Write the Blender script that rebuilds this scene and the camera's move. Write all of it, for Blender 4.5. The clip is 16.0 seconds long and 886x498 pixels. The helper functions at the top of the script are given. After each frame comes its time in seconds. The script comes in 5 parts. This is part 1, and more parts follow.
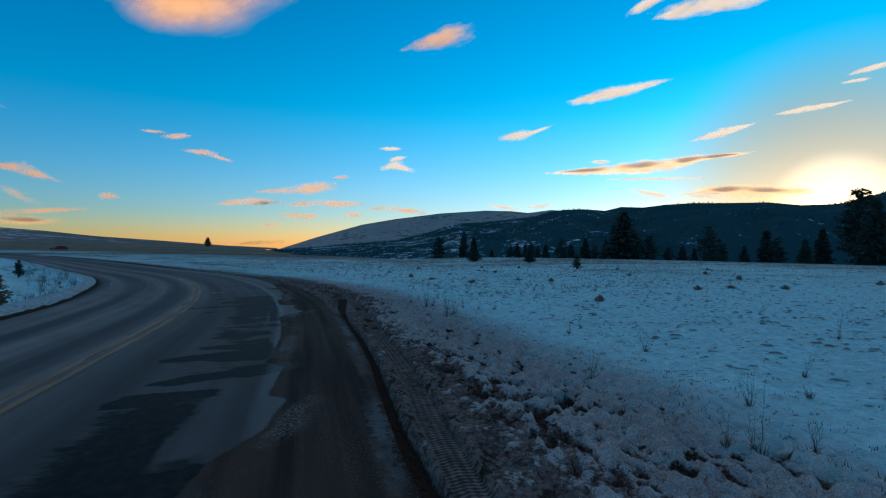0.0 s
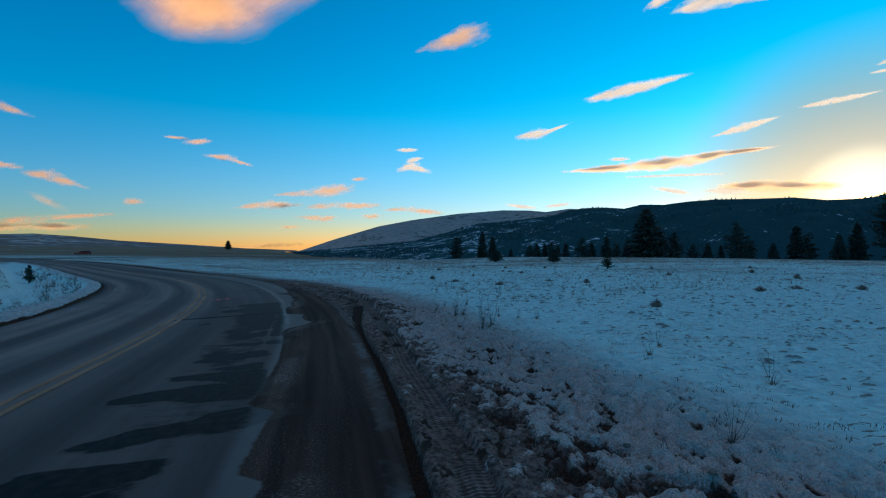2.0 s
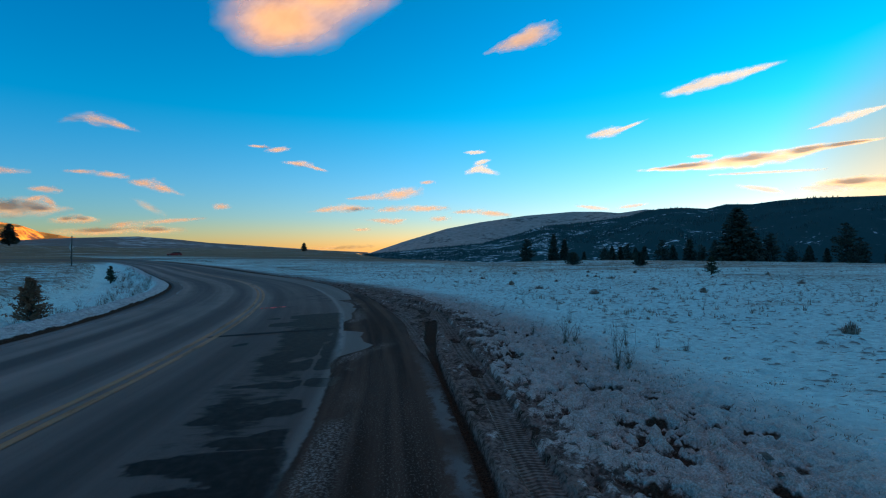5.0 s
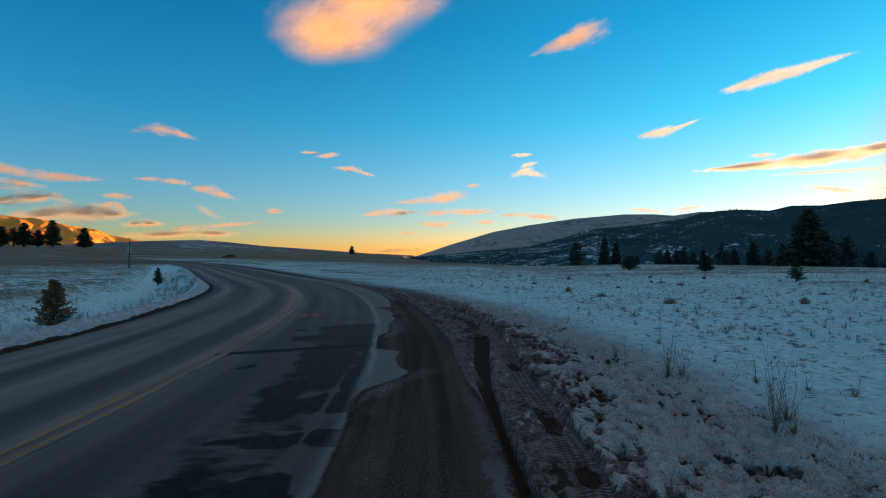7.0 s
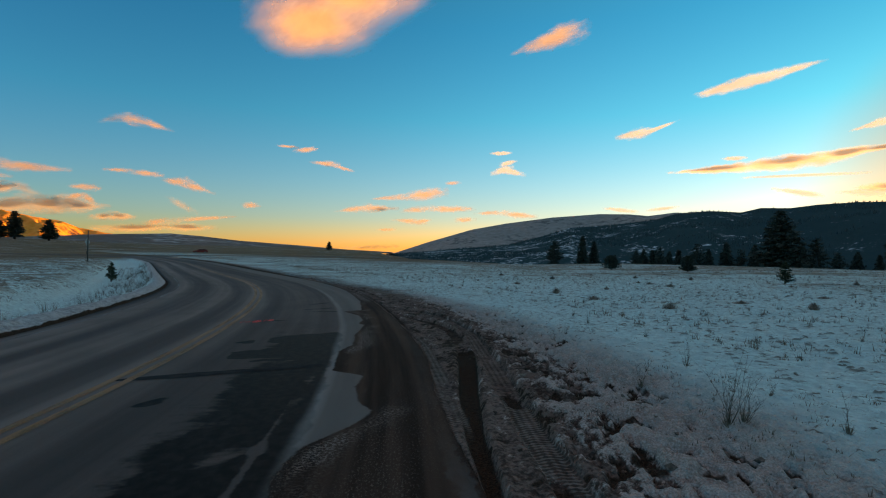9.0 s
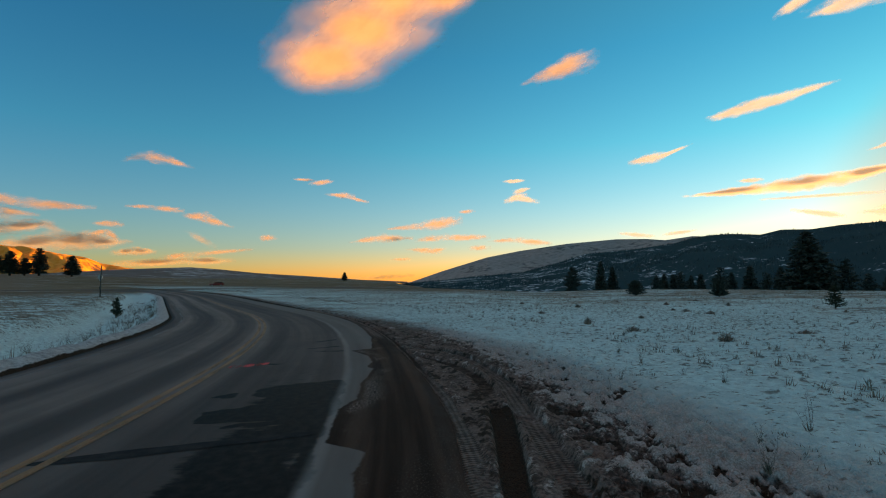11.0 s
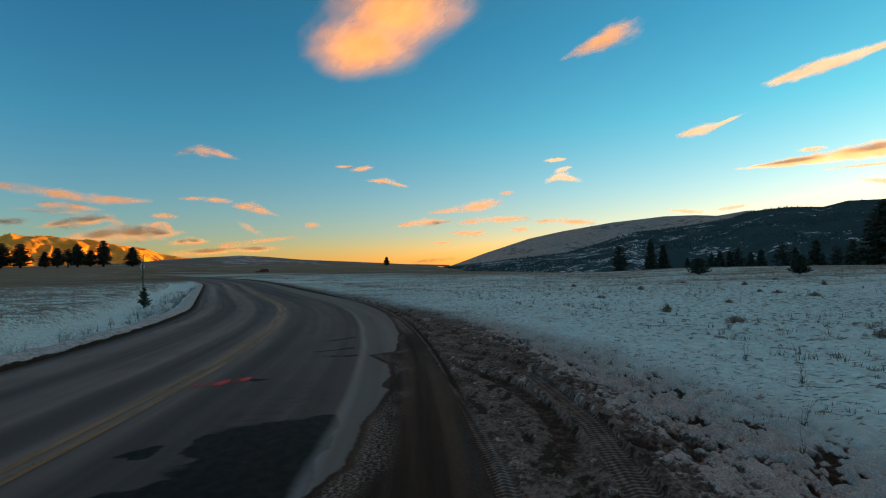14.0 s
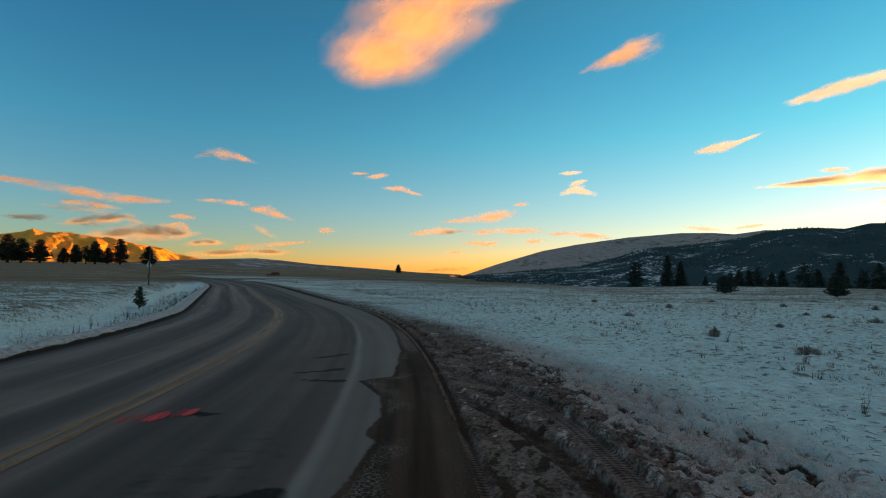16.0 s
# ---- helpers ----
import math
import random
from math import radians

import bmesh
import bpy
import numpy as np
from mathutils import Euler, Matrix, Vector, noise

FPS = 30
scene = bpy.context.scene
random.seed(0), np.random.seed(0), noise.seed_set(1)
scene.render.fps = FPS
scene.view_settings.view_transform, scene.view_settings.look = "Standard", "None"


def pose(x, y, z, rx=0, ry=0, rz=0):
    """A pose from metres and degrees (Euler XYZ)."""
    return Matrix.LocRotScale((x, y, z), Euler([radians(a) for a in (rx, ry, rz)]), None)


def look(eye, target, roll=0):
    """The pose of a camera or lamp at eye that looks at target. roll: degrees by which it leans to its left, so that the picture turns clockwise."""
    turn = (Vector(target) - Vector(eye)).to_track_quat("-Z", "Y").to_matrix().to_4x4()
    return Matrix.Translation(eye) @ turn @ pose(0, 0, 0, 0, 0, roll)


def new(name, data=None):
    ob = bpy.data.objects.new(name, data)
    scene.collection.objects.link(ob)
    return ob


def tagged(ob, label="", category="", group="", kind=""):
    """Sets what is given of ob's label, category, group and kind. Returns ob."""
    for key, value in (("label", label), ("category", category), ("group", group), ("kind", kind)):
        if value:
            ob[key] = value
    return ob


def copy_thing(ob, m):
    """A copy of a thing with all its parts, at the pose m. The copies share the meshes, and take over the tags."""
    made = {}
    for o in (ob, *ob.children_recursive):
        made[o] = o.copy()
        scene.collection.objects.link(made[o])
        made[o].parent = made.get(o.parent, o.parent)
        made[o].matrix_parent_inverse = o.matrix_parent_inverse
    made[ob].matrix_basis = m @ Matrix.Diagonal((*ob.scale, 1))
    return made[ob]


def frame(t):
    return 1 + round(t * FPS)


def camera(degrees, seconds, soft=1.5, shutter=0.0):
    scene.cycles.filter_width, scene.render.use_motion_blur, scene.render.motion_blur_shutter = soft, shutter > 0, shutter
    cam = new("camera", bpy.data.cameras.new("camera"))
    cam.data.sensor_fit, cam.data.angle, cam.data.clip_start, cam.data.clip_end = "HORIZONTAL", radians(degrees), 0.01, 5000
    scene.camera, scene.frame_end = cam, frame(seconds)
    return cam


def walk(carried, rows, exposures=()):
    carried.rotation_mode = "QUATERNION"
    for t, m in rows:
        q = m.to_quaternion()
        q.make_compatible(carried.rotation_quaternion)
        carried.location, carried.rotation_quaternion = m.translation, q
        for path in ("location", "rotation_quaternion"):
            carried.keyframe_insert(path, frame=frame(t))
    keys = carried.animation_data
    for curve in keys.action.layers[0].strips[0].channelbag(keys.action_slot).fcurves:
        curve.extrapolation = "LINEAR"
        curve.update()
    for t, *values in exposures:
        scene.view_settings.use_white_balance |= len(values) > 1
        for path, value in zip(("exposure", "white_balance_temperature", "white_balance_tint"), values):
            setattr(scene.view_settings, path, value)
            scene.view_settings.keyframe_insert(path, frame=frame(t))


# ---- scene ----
cam = camera(85.2, 16.0, 1.15)
# seconds, place, yaw, pitch, roll
PATH = [
    (0.0, 0.0, 0.0, 1.63, 0.0, -0.25, 0.7), (0.5, -0.08, 0.47, 1.59, 0.74, 0.21, 0.65),
    (1.0, -0.11, 0.94, 1.6, -0.08, 0.23, 0.5), (1.5, -0.21, 1.46, 1.59, 1.39, 0.34, 0.12),
    (2.0, -0.33, 2.0, 1.58, 2.08, -0.21, 0.02), (2.5, -0.38, 2.48, 1.59, 4.24, -1.4, 0.39),
    (3.0, -0.52, 2.89, 1.57, 8.46, -0.66, 0.18), (3.5, -0.66, 3.39, 1.56, 8.28, -0.49, 0.27),
    (4.0, -0.8, 3.89, 1.58, 9.94, -0.37, 0.09), (4.2, -0.85, 4.09, 1.575, 9.88, -0.31, 0.08),
    (6.3, -1.365, 6.13, 1.515, 13.84, 0.41, 0.45), (6.5, -1.41, 6.32, 1.51, 16.36, -0.37, 0.22),
    (7.0, -1.54, 6.78, 1.5, 15.54, 0.44, 0.29), (7.5, -1.61, 7.19, 1.51, 13.62, -0.12, 1.03),
    (8.0, -1.75, 7.6, 1.49, 14.26, -0.42, 1.11), (8.5, -1.88, 8.06, 1.48, 12.22, -0.05, 1.13),
    (9.0, -2.0, 8.51, 1.5, 13.01, 0.12, 0.97), (9.2, -2.05, 8.68, 1.5, 13.93, 1.24, 0.44),
    (11.3, -2.57, 10.36, 1.49, 15.21, 3.57, -0.48), (11.5, -2.62, 10.56, 1.49, 16.28, 3.2, -0.76),
    (12.0, -2.76, 11.12, 1.47, 15.97, 3.51, -0.91), (12.5, -2.85, 11.61, 1.46, 16.21, 3.55, -0.18),
    (13.0, -3.01, 12.08, 1.43, 18.02, 2.98, -0.26), (13.5, -3.15, 12.58, 1.42, 17.52, 2.98, -0.88),
    (14.0, -3.31, 13.04, 1.44, 19.75, 1.55, -1.36), (14.5, -3.44, 13.37, 1.45, 19.67, 3.0, -1.1),
    (15.0, -3.63, 13.91, 1.43, 20.99, 2.88, -0.12), (15.5, -3.84, 14.35, 1.41, 23.26, 2.44, 0.64),
    (16.0, -3.94, 14.76, 1.38, 21.16, 2.67, 0.63)]
EXPOSURES = [(0, 0.98, 5650, 9), (4, 1.11, 5620, 8), (6.3, 1.2, 5980, 11), (7, 1.15, 6850, 14), (7.5, 1.11, 7450, 16), (8, 1.14, 7950, 18), (9, 1.14, 8450, 20), (12, 1.11, 9150, 21), (15, 1.16, 9400, 22), (15.5, 1.27, 9500, 22), (16, 1.2, 9500, 22)]
walk(cam, [(t, pose(x, y, z, 90 + p, -r, w)) for t, x, y, z, w, p, r in PATH], EXPOSURES)

# ---- light: low winter sun just behind the wooded ridge ----
SUN_AZ, SUN_EL = 39.2, 3.9          # degrees clockwise from +y, above the horizon
world = bpy.data.worlds.new("world")
scene.world = world
world.use_nodes = True
wt = world.node_tree
sky = wt.nodes.new("ShaderNodeTexSky")
sky.sky_type, sky.sun_disc = 'NISHITA', False
sky.sun_elevation, sky.sun_rotation = radians(SUN_EL), radians(SUN_AZ)
sky.altitude, sky.air_density, sky.dust_density, sky.ozone_density = 1100, 1.0, 0.35, 2.0
# deep winter evening air: warm low down, strong blue higher up; unseen zenith boosted warm to light the ground
up_way = wt.nodes.new("ShaderNodeTexCoord")
height = wt.nodes.new("ShaderNodeSeparateXYZ")
tint = wt.nodes.new("ShaderNodeValToRGB")
for at, color in ((0.0, (0.98, 0.70, 0.58)), (0.06, (0.63, 0.73, 0.91)), (0.13, (0.45, 0.80, 1.02)), (0.26, (0.11, 0.89, 1.12)), (0.42, (0.01, 0.82, 1.12)), (0.58, (0.04, 0.80, 1.0)), (0.78, (2.6, 1.42, 1.06)), (1.0, (3.9, 1.95, 1.25))):
    e = tint.color_ramp.elements.new(at)
    e.color = (*color, 1.0)
for _ in range(2):
    ends = [e for e in tint.color_ramp.elements if e.color[0] == e.color[1] == e.color[2]]
    tint.color_ramp.elements.remove(ends[0])
graded = wt.nodes.new("ShaderNodeMix")
graded.data_type, graded.blend_type = 'RGBA', 'MULTIPLY'
graded.inputs[0].default_value = 1.0
wt.links.new(up_way.outputs["Generated"], height.inputs[0])
wt.links.new(height.outputs[2], tint.inputs[0])
wt.links.new(sky.outputs[0], graded.inputs[6])
# the warm aureole round the sun
toward = wt.nodes.new("ShaderNodeVectorMath")
toward.operation = 'DOT_PRODUCT'
toward.inputs[1].default_value = (math.sin(radians(SUN_AZ)), math.cos(radians(SUN_AZ)), math.tan(radians(SUN_EL)))
near_sun = wt.nodes.new("ShaderNodeMapRange")
near_sun.interpolation_type = 'SMOOTHSTEP'
for k, v in enumerate((0.955, 1.0, 0.0, 0.85)):
    near_sun.inputs[k + 1].default_value = v
warm = wt.nodes.new("ShaderNodeMix")
warm.data_type = 'RGBA'
warm.inputs[7].default_value = (0.46, 0.35, 0.21, 1.0)
wt.links.new(up_way.outputs["Generated"], toward.inputs[0])
wt.links.new(toward.outputs["Value"], near_sun.inputs[0])
wt.links.new(near_sun.outputs[0], warm.inputs[0])
wt.links.new(tint.outputs[0], warm.inputs[6])
# brightest right where the sun stands behind the ridge, deeper blue away from it
glow = wt.nodes.new("ShaderNodeMapRange")
glow.interpolation_type = 'SMOOTHSTEP'
deep = wt.nodes.new("ShaderNodeMapRange")
for node, values in ((glow, (0.9972, 1.0025, 1.0, 1.9)), (deep, (-0.1, 0.95, 0.0, 1.0))):
    for k, v in enumerate(values):
        node.inputs[k + 1].default_value = v
    wt.links.new(toward.outputs["Value"], node.inputs[0])
bluer = wt.nodes.new("ShaderNodeMix")
bluer.data_type = 'RGBA'
bluer.inputs[6].default_value, bluer.inputs[7].default_value = (0.60, 0.83, 0.90, 1.0), (1.24, 1.04, 0.95, 1.0)
wt.links.new(deep.outputs[0], bluer.inputs[0])
turned = wt.nodes.new("ShaderNodeVectorMath")
turned.operation = 'MULTIPLY'
wt.links.new(warm.outputs[2], turned.inputs[0])
wt.links.new(bluer.outputs[2], turned.inputs[1])
shaded = wt.nodes.new("ShaderNodeVectorMath")
shaded.operation = 'SCALE'
wt.links.new(turned.outputs[0], shaded.inputs[0])
wt.links.new(glow.outputs[0], shaded.inputs["Scale"])
wt.links.new(shaded.outputs[0], graded.inputs[7])
wt.links.new(graded.outputs[2], wt.nodes["Background"].inputs[0])
wt.nodes["Background"].inputs[1].default_value = 0.15

lamp = bpy.data.lights.new("sun", "SUN")
lamp.energy, lamp.angle, lamp.color = 5.0, radians(0.5), (1.0, 0.51, 0.165)
sun = new("sun", lamp)
sun_way = Vector((math.sin(radians(SUN_AZ)) * math.cos(radians(SUN_EL)), math.cos(radians(SUN_AZ)) * math.cos(radians(SUN_EL)), math.sin(radians(SUN_EL))))
sun.matrix_basis = Matrix.Translation((0, 0, 60)) @ sun_way.to_track_quat("Z", "Y").to_matrix().to_4x4()


# ---- material tools ----
class Nodes:
    """A short way to write node trees."""

    def __init__(self, name):
        self.mat = bpy.data.materials.new(name)
        self.mat.use_nodes = True
        self.t = self.mat.node_tree
        self.bsdf = self.t.nodes["Principled BSDF"]
        self.out = self.t.nodes["Material Output"]

    def add(self, kind, **values):
        n = self.t.nodes.new(kind)
        for key, value in values.items():
            if key == "op":
                n.operation = value
        return n

    def put(self, socket, value):
        if isinstance(value, (int, float)):
            socket.default_value = value
        elif isinstance(value, tuple):
            socket.default_value = (*value, 1.0) if len(value) == 3 and socket.type == 'RGBA' else value
        else:
            self.t.links.new(value, socket)

    def math(self, op, a, b=0.0, c=0.0):
        n = self.add("ShaderNodeMath", op=op)
        for s, v in zip(n.inputs, (a, b, c)):
            self.put(s, v)
        return n.outputs[0]

    def ramp(self, x, lo, hi, a=0.0, b=1.0):
        n = self.add("ShaderNodeMapRange")
        n.interpolation_type = 'SMOOTHSTEP'
        for s, v in zip(n.inputs, (x, lo, hi, a, b)):
            self.put(s, v)
        return n.outputs[0]

    def mix(self, f, a, b):
        n = self.add("ShaderNodeMix")
        n.data_type = 'RGBA'
        self.put(n.inputs[0], f)
        self.put(n.inputs[6], a)
        self.put(n.inputs[7], b)
        return n.outputs[2]

    def place(self, scale=(1, 1, 1), source="Object", shift=(0, 0, 0), turn=0.0):
        if source == "so":
            c = self.add("ShaderNodeUVMap")
            c.uv_map = "so"
            src = c.outputs[0]
        elif source == "World":
            src = self.add("ShaderNodeNewGeometry").outputs["Position"]
        else:
            src = self.add("ShaderNodeTexCoord").outputs[source]
        m = self.add("ShaderNodeMapping")
        m.inputs["Scale"].default_value = scale
        m.inputs["Location"].default_value = shift
        m.inputs["Rotation"].default_value = (0, 0, radians(turn))
        self.t.links.new(src, m.inputs[0])
        return m.outputs[0]

    def noise(self, co, scale, detail=4.0, rough=0.55, warp=0.0):
        n = self.add("ShaderNodeTexNoise")
        self.put(n.inputs["Vector"], co)
        n.inputs["Scale"].default_value, n.inputs["Detail"].default_value = scale, detail
        n.inputs["Roughness"].default_value, n.inputs["Distortion"].default_value = rough, warp
        return n.outputs["Fac"]

    def split(self, co):
        n = self.add("ShaderNodeSeparateXYZ")
        self.put(n.inputs[0], co)
        return n.outputs

    def bump(self, height, strength, distance=0.02, normal=None):
        n = self.add("ShaderNodeBump")
        n.inputs["Strength"].default_value, n.inputs["Distance"].default_value = strength, distance
        self.put(n.inputs["Height"], height)
        if normal is not None:
            self.put(n.inputs["Normal"], normal)
        return n.outputs[0]

    def finish(self, color, rough=0.8, normal=None, spec=0.5, metal=0.0):
        self.put(self.bsdf.inputs["Base Color"], color)
        self.put(self.bsdf.inputs["Roughness"], rough)
        self.put(self.bsdf.inputs["Specular IOR Level"], spec)
        self.put(self.bsdf.inputs["Metallic"], metal)
        if normal is not None:
            self.put(self.bsdf.inputs["Normal"], normal)
        return self.mat


def simple(name, a, b, scale=4.0, rough=0.7, bump=0.2, metal=0.0, fine=40.0, spec=0.5):
    """A surface of two mottled tones with a fine grain."""
    n = Nodes(name)
    co = n.place()
    big, small = n.noise(co, scale), n.noise(co, fine, 2.0)
    return n.finish(n.mix(n.ramp(n.math('ADD', n.math('MULTIPLY', big, 0.7), n.math('MULTIPLY', small, 0.3)), 0.35, 0.65), a, b), rough, n.bump(small, bump, 0.01), spec, metal)


def ground_material():
    """Snow with dry grass, churned muddy snow along the road, tan grassland far off."""
    n = Nodes("ground")
    so = n.place(source="so")
    s, o = n.split(so)[0], n.split(so)[1]
    w = n.place(source="World")
    px, py = n.split(w)[0], n.split(w)[1]
    along = n.ramp(s, 95.0, 118.0, 1.0, 0.0)
    big, mid = n.noise(w, 0.09, 5.0), n.noise(w, 0.9, 5.0, 0.6)
    fine, tiny = n.noise(w, 7.0, 4.0, 0.65), n.noise(w, 60.0, 3.0, 0.6)
    patchy = n.noise(n.place((0.05, 0.14, 1), "World"), 1.0, 6.0, 0.62)
    # snow, its blue-white tint put in for skylit shade, and dirty in places
    snow = n.mix(n.ramp(fine, 0.3, 0.75), (0.52, 0.65, 0.63), (0.755, 0.93, 0.89))
    grass = n.mix(n.ramp(fine, 0.3, 0.7), (0.16, 0.105, 0.077), (0.40, 0.28, 0.205))
    # bare share grows with distance from the road's foreground
    dist = n.math('SQRT', n.math('ADD', n.math('MULTIPLY', px, px), n.math('MULTIPLY', py, py)))
    bare = n.math('ADD', n.ramp(dist, 18.0, 75.0, 0.02, 0.19), n.math('MULTIPLY', n.math('SUBTRACT', mid, 0.5), 0.5))
    bare = n.math('ADD', bare, n.math('MULTIPLY', n.math('SUBTRACT', fine, 0.5), 0.55))
    bare = n.math('ADD', bare, n.math('MULTIPLY', n.math('SUBTRACT', patchy, 0.5), 0.6))
    open_side = n.ramp(n.math('DIVIDE', px, py), -0.30, -0.08, 1.0, 0.12)
    bare = n.math('ADD', bare, n.math('MULTIPLY', n.ramp(dist, 75.0, 170.0, 0.0, 0.6), open_side))
    bare = n.math('SUBTRACT', bare, n.math('MULTIPLY', n.ramp(o, -1.0, 1.0, 0.07, 0.0), n.ramp(dist, 90.0, 200.0, 1.0, 0.0)))
    field = n.mix(n.ramp(bare, 0.10, 0.26), snow, grass)
    # the far plain: long bands of stubble, grass and drifted snow
    far = n.place((0.012, 0.07, 1), "World", turn=-38.0)
    stubble = n.mix(n.ramp(n.noise(far, 1.0, 6.0, 0.62), 0.38, 0.62), (0.15, 0.092, 0.052), (0.37, 0.245, 0.145))
    stubble = n.mix(n.ramp(n.noise(w, 0.35, 5.0, 0.7), 0.3, 0.75), stubble, (0.19, 0.125, 0.075))
    drift = n.noise(n.place((0.02, 0.16, 1), "World", (4, 9, 0), -38.0), 1.0, 5.0, 0.6)
    stubble = n.mix(n.ramp(drift, 0.585, 0.64, 0.0, 0.75), stubble, (0.72, 0.69, 0.66))
    plain = n.math('ADD', dist, n.math('MULTIPLY', n.math('SUBTRACT', patchy, 0.5), 130.0))
    field = n.mix(n.math('MULTIPLY', n.ramp(plain, 92.0, 135.0), open_side), field, stubble)
    # thin snow left on the outer side of the bend, and tan grass in drifted rows beyond the ditch
    rest = n.math('MULTIPLY', n.math('MULTIPLY', n.ramp(s, 42.0, 70.0), n.ramp(o, 4.5, 5.4)), n.ramp(o, 16.0, 48.0, 1.0, 0.0))
    rest = n.math('MULTIPLY', rest, n.math('MULTIPLY', n.ramp(n.math('ADD', drift, n.math('MULTIPLY', fine, 0.5)), 0.55, 0.80), n.ramp(s, 150.0, 260.0, 1.0, 0.0)))
    field = n.mix(n.math('MULTIPLY', rest, 0.8), field, snow)
    rows = n.math('MULTIPLY', n.noise(n.place((0.22, 1.1, 1), "World", (2, 7, 0), -38.0), 1.0, 5.0, 0.65, 0.3), 0.6)
    rows = n.math('ADD', rows, n.math('MULTIPLY', n.noise(n.place((0.8, 3.4, 1), "World", (5, 1, 0), -38.0), 1.0, 4.0, 0.6, 0.4), 0.4))
    rows = n.math('MULTIPLY', n.ramp(n.math('ADD', rows, n.ramp(o, -32.0, -8.0, 0.08, 0.01)), 0.49, 0.53), n.ramp(o, -9.5, -8.0, 1.0, 0.0))
    field = n.mix(n.math('MULTIPLY', rows, 0.8), field, n.mix(fine, (0.16, 0.10, 0.068), (0.40, 0.28, 0.19)))
    flecks = n.noise(n.place((1.0, 2.2, 1.0), "World", (5, 2, 0), 8.0), 6.0, 4.0, 0.62, 0.2)
    thin = n.math('ADD', flecks, n.math('MULTIPLY', n.math('SUBTRACT', big, 0.5), 0.30))
    field = n.mix(n.ramp(n.math('ADD', thin, n.ramp(dist, 14.0, 40.0, -0.05, 0.025)), 0.558, 0.608, 0.0, 0.85), field, n.mix(fine, (0.07, 0.052, 0.036), (0.26, 0.195, 0.13)))
    # soil and dead grass on the small clumps that break the snow; on the left, painted ripple shade
    pit = n.add("ShaderNodeAttribute")
    pit.attribute_name = "pit"
    field = n.mix(n.math('MULTIPLY', n.ramp(n.math('ADD', pit.outputs["Fac"], n.math('MULTIPLY', n.math('SUBTRACT', fine, 0.5), 1.0)), 0.35, 0.85), 0.8), field, n.mix(tiny, (0.06, 0.046, 0.036), (0.24, 0.18, 0.135)))
    # muddy churned verge on the right
    lump = n.add("ShaderNodeAttribute")
    lump.attribute_name = "lump"
    crumb = n.noise(w, 22.0, 3.0, 0.65)
    soil = n.math('ADD', n.math('MULTIPLY', n.noise(w, 3.5, 5.0, 0.7), 0.45), n.math('MULTIPLY', crumb, 0.55))
    mud = n.mix(n.ramp(soil, 0.40, 0.60), (0.085, 0.050, 0.040), (0.28, 0.175, 0.145))
    frost = n.mix(n.ramp(n.math('ADD', n.math('MULTIPLY', tiny, 0.6), n.math('MULTIPLY', fine, 0.4)), 0.36, 0.66), (0.35, 0.245, 0.21), (0.66, 0.515, 0.465))
    crust = n.math('ADD', n.math('MULTIPLY', fine, 0.35), n.math('ADD', n.math('MULTIPLY', crumb, 0.35), n.math('MULTIPLY', tiny, 0.25)))
    # frosted tops and muddy lows, with the lumps' shading put into the colour
    crust = n.math('ADD', crust, n.math('MULTIPLY', lump.outputs["Fac"], 0.42))
    crust = n.math('ADD', crust, n.ramp(n.math('SUBTRACT', o, n.ramp(s, 10.5, 15.0, 0.0, 0.75)), 4.1, 6.0, -0.23, 0.29))
    crust = n.math('ADD', crust, n.math('MULTIPLY', n.ramp(s, 6.0, 11.0, -0.07, 0.0), n.ramp(o, 5.6, 6.6, 1.0, 0.0)))
    churn = n.mix(n.ramp(crust, 0.44, 0.60), mud, frost)
    limit = n.math('ADD', o, n.ramp(s, 16.0, 36.0, 0.0, 2.1))
    edge = n.math('ADD', limit, n.math('MULTIPLY', n.math('SUBTRACT', mid, 0.5), -1.6))
    edge = n.math('ADD', edge, n.math('MULTIPLY', n.math('SUBTRACT', fine, 0.5), -1.3))
    col = n.mix(n.math('MULTIPLY', n.math('MULTIPLY', n.ramp(edge, 5.9, 8.0, 1.0, 0.0), n.ramp(o, 0.0, 1.0)), along), field, churn)
    # dark soaked soil at both edges of the tarmac and in the wheel ruts; shade painted into verge hollows
    dark = n.mix(n.ramp(tiny, 0.3, 0.7), (0.028, 0.016, 0.011), (0.085, 0.048, 0.032))
    wet_shade = n.add("ShaderNodeAttribute")
    wet_shade.attribute_name = "wet_shade"
    # left bank: dirty snow near the road
    left = n.ramp(n.math('ADD', o, n.math('MULTIPLY', n.math('SUBTRACT', mid, 0.5), 0.8)), -4.95, -4.5)
    left = n.math('MULTIPLY', n.math('MULTIPLY', left, n.ramp(o, 0.0, 1.0, 1.0, 0.0)), along)
    slush = n.math('ADD', n.math('MULTIPLY', tiny, 0.45), n.math('MULTIPLY', fine, 0.55))
    col = n.mix(n.math('MULTIPLY', left, 0.9), col, n.mix(n.ramp(slush, 0.34, 0.62), (0.26, 0.21, 0.195), (0.66, 0.60, 0.585)))
    # clean drifted snow in the ditch behind the bank
    ditch = n.math('MULTIPLY', n.ramp(o, -8.6, -7.6), n.ramp(o, -5.0, -4.5, 1.0, 0.0))
    ditch = n.math('MULTIPLY', n.math('MULTIPLY', ditch, n.ramp(s, 95.0, 115.0, 1.0, 0.0)), n.ramp(fine, 0.30, 0.44))
    col = n.mix(n.math('MULTIPLY', ditch, 0.9), col, snow)
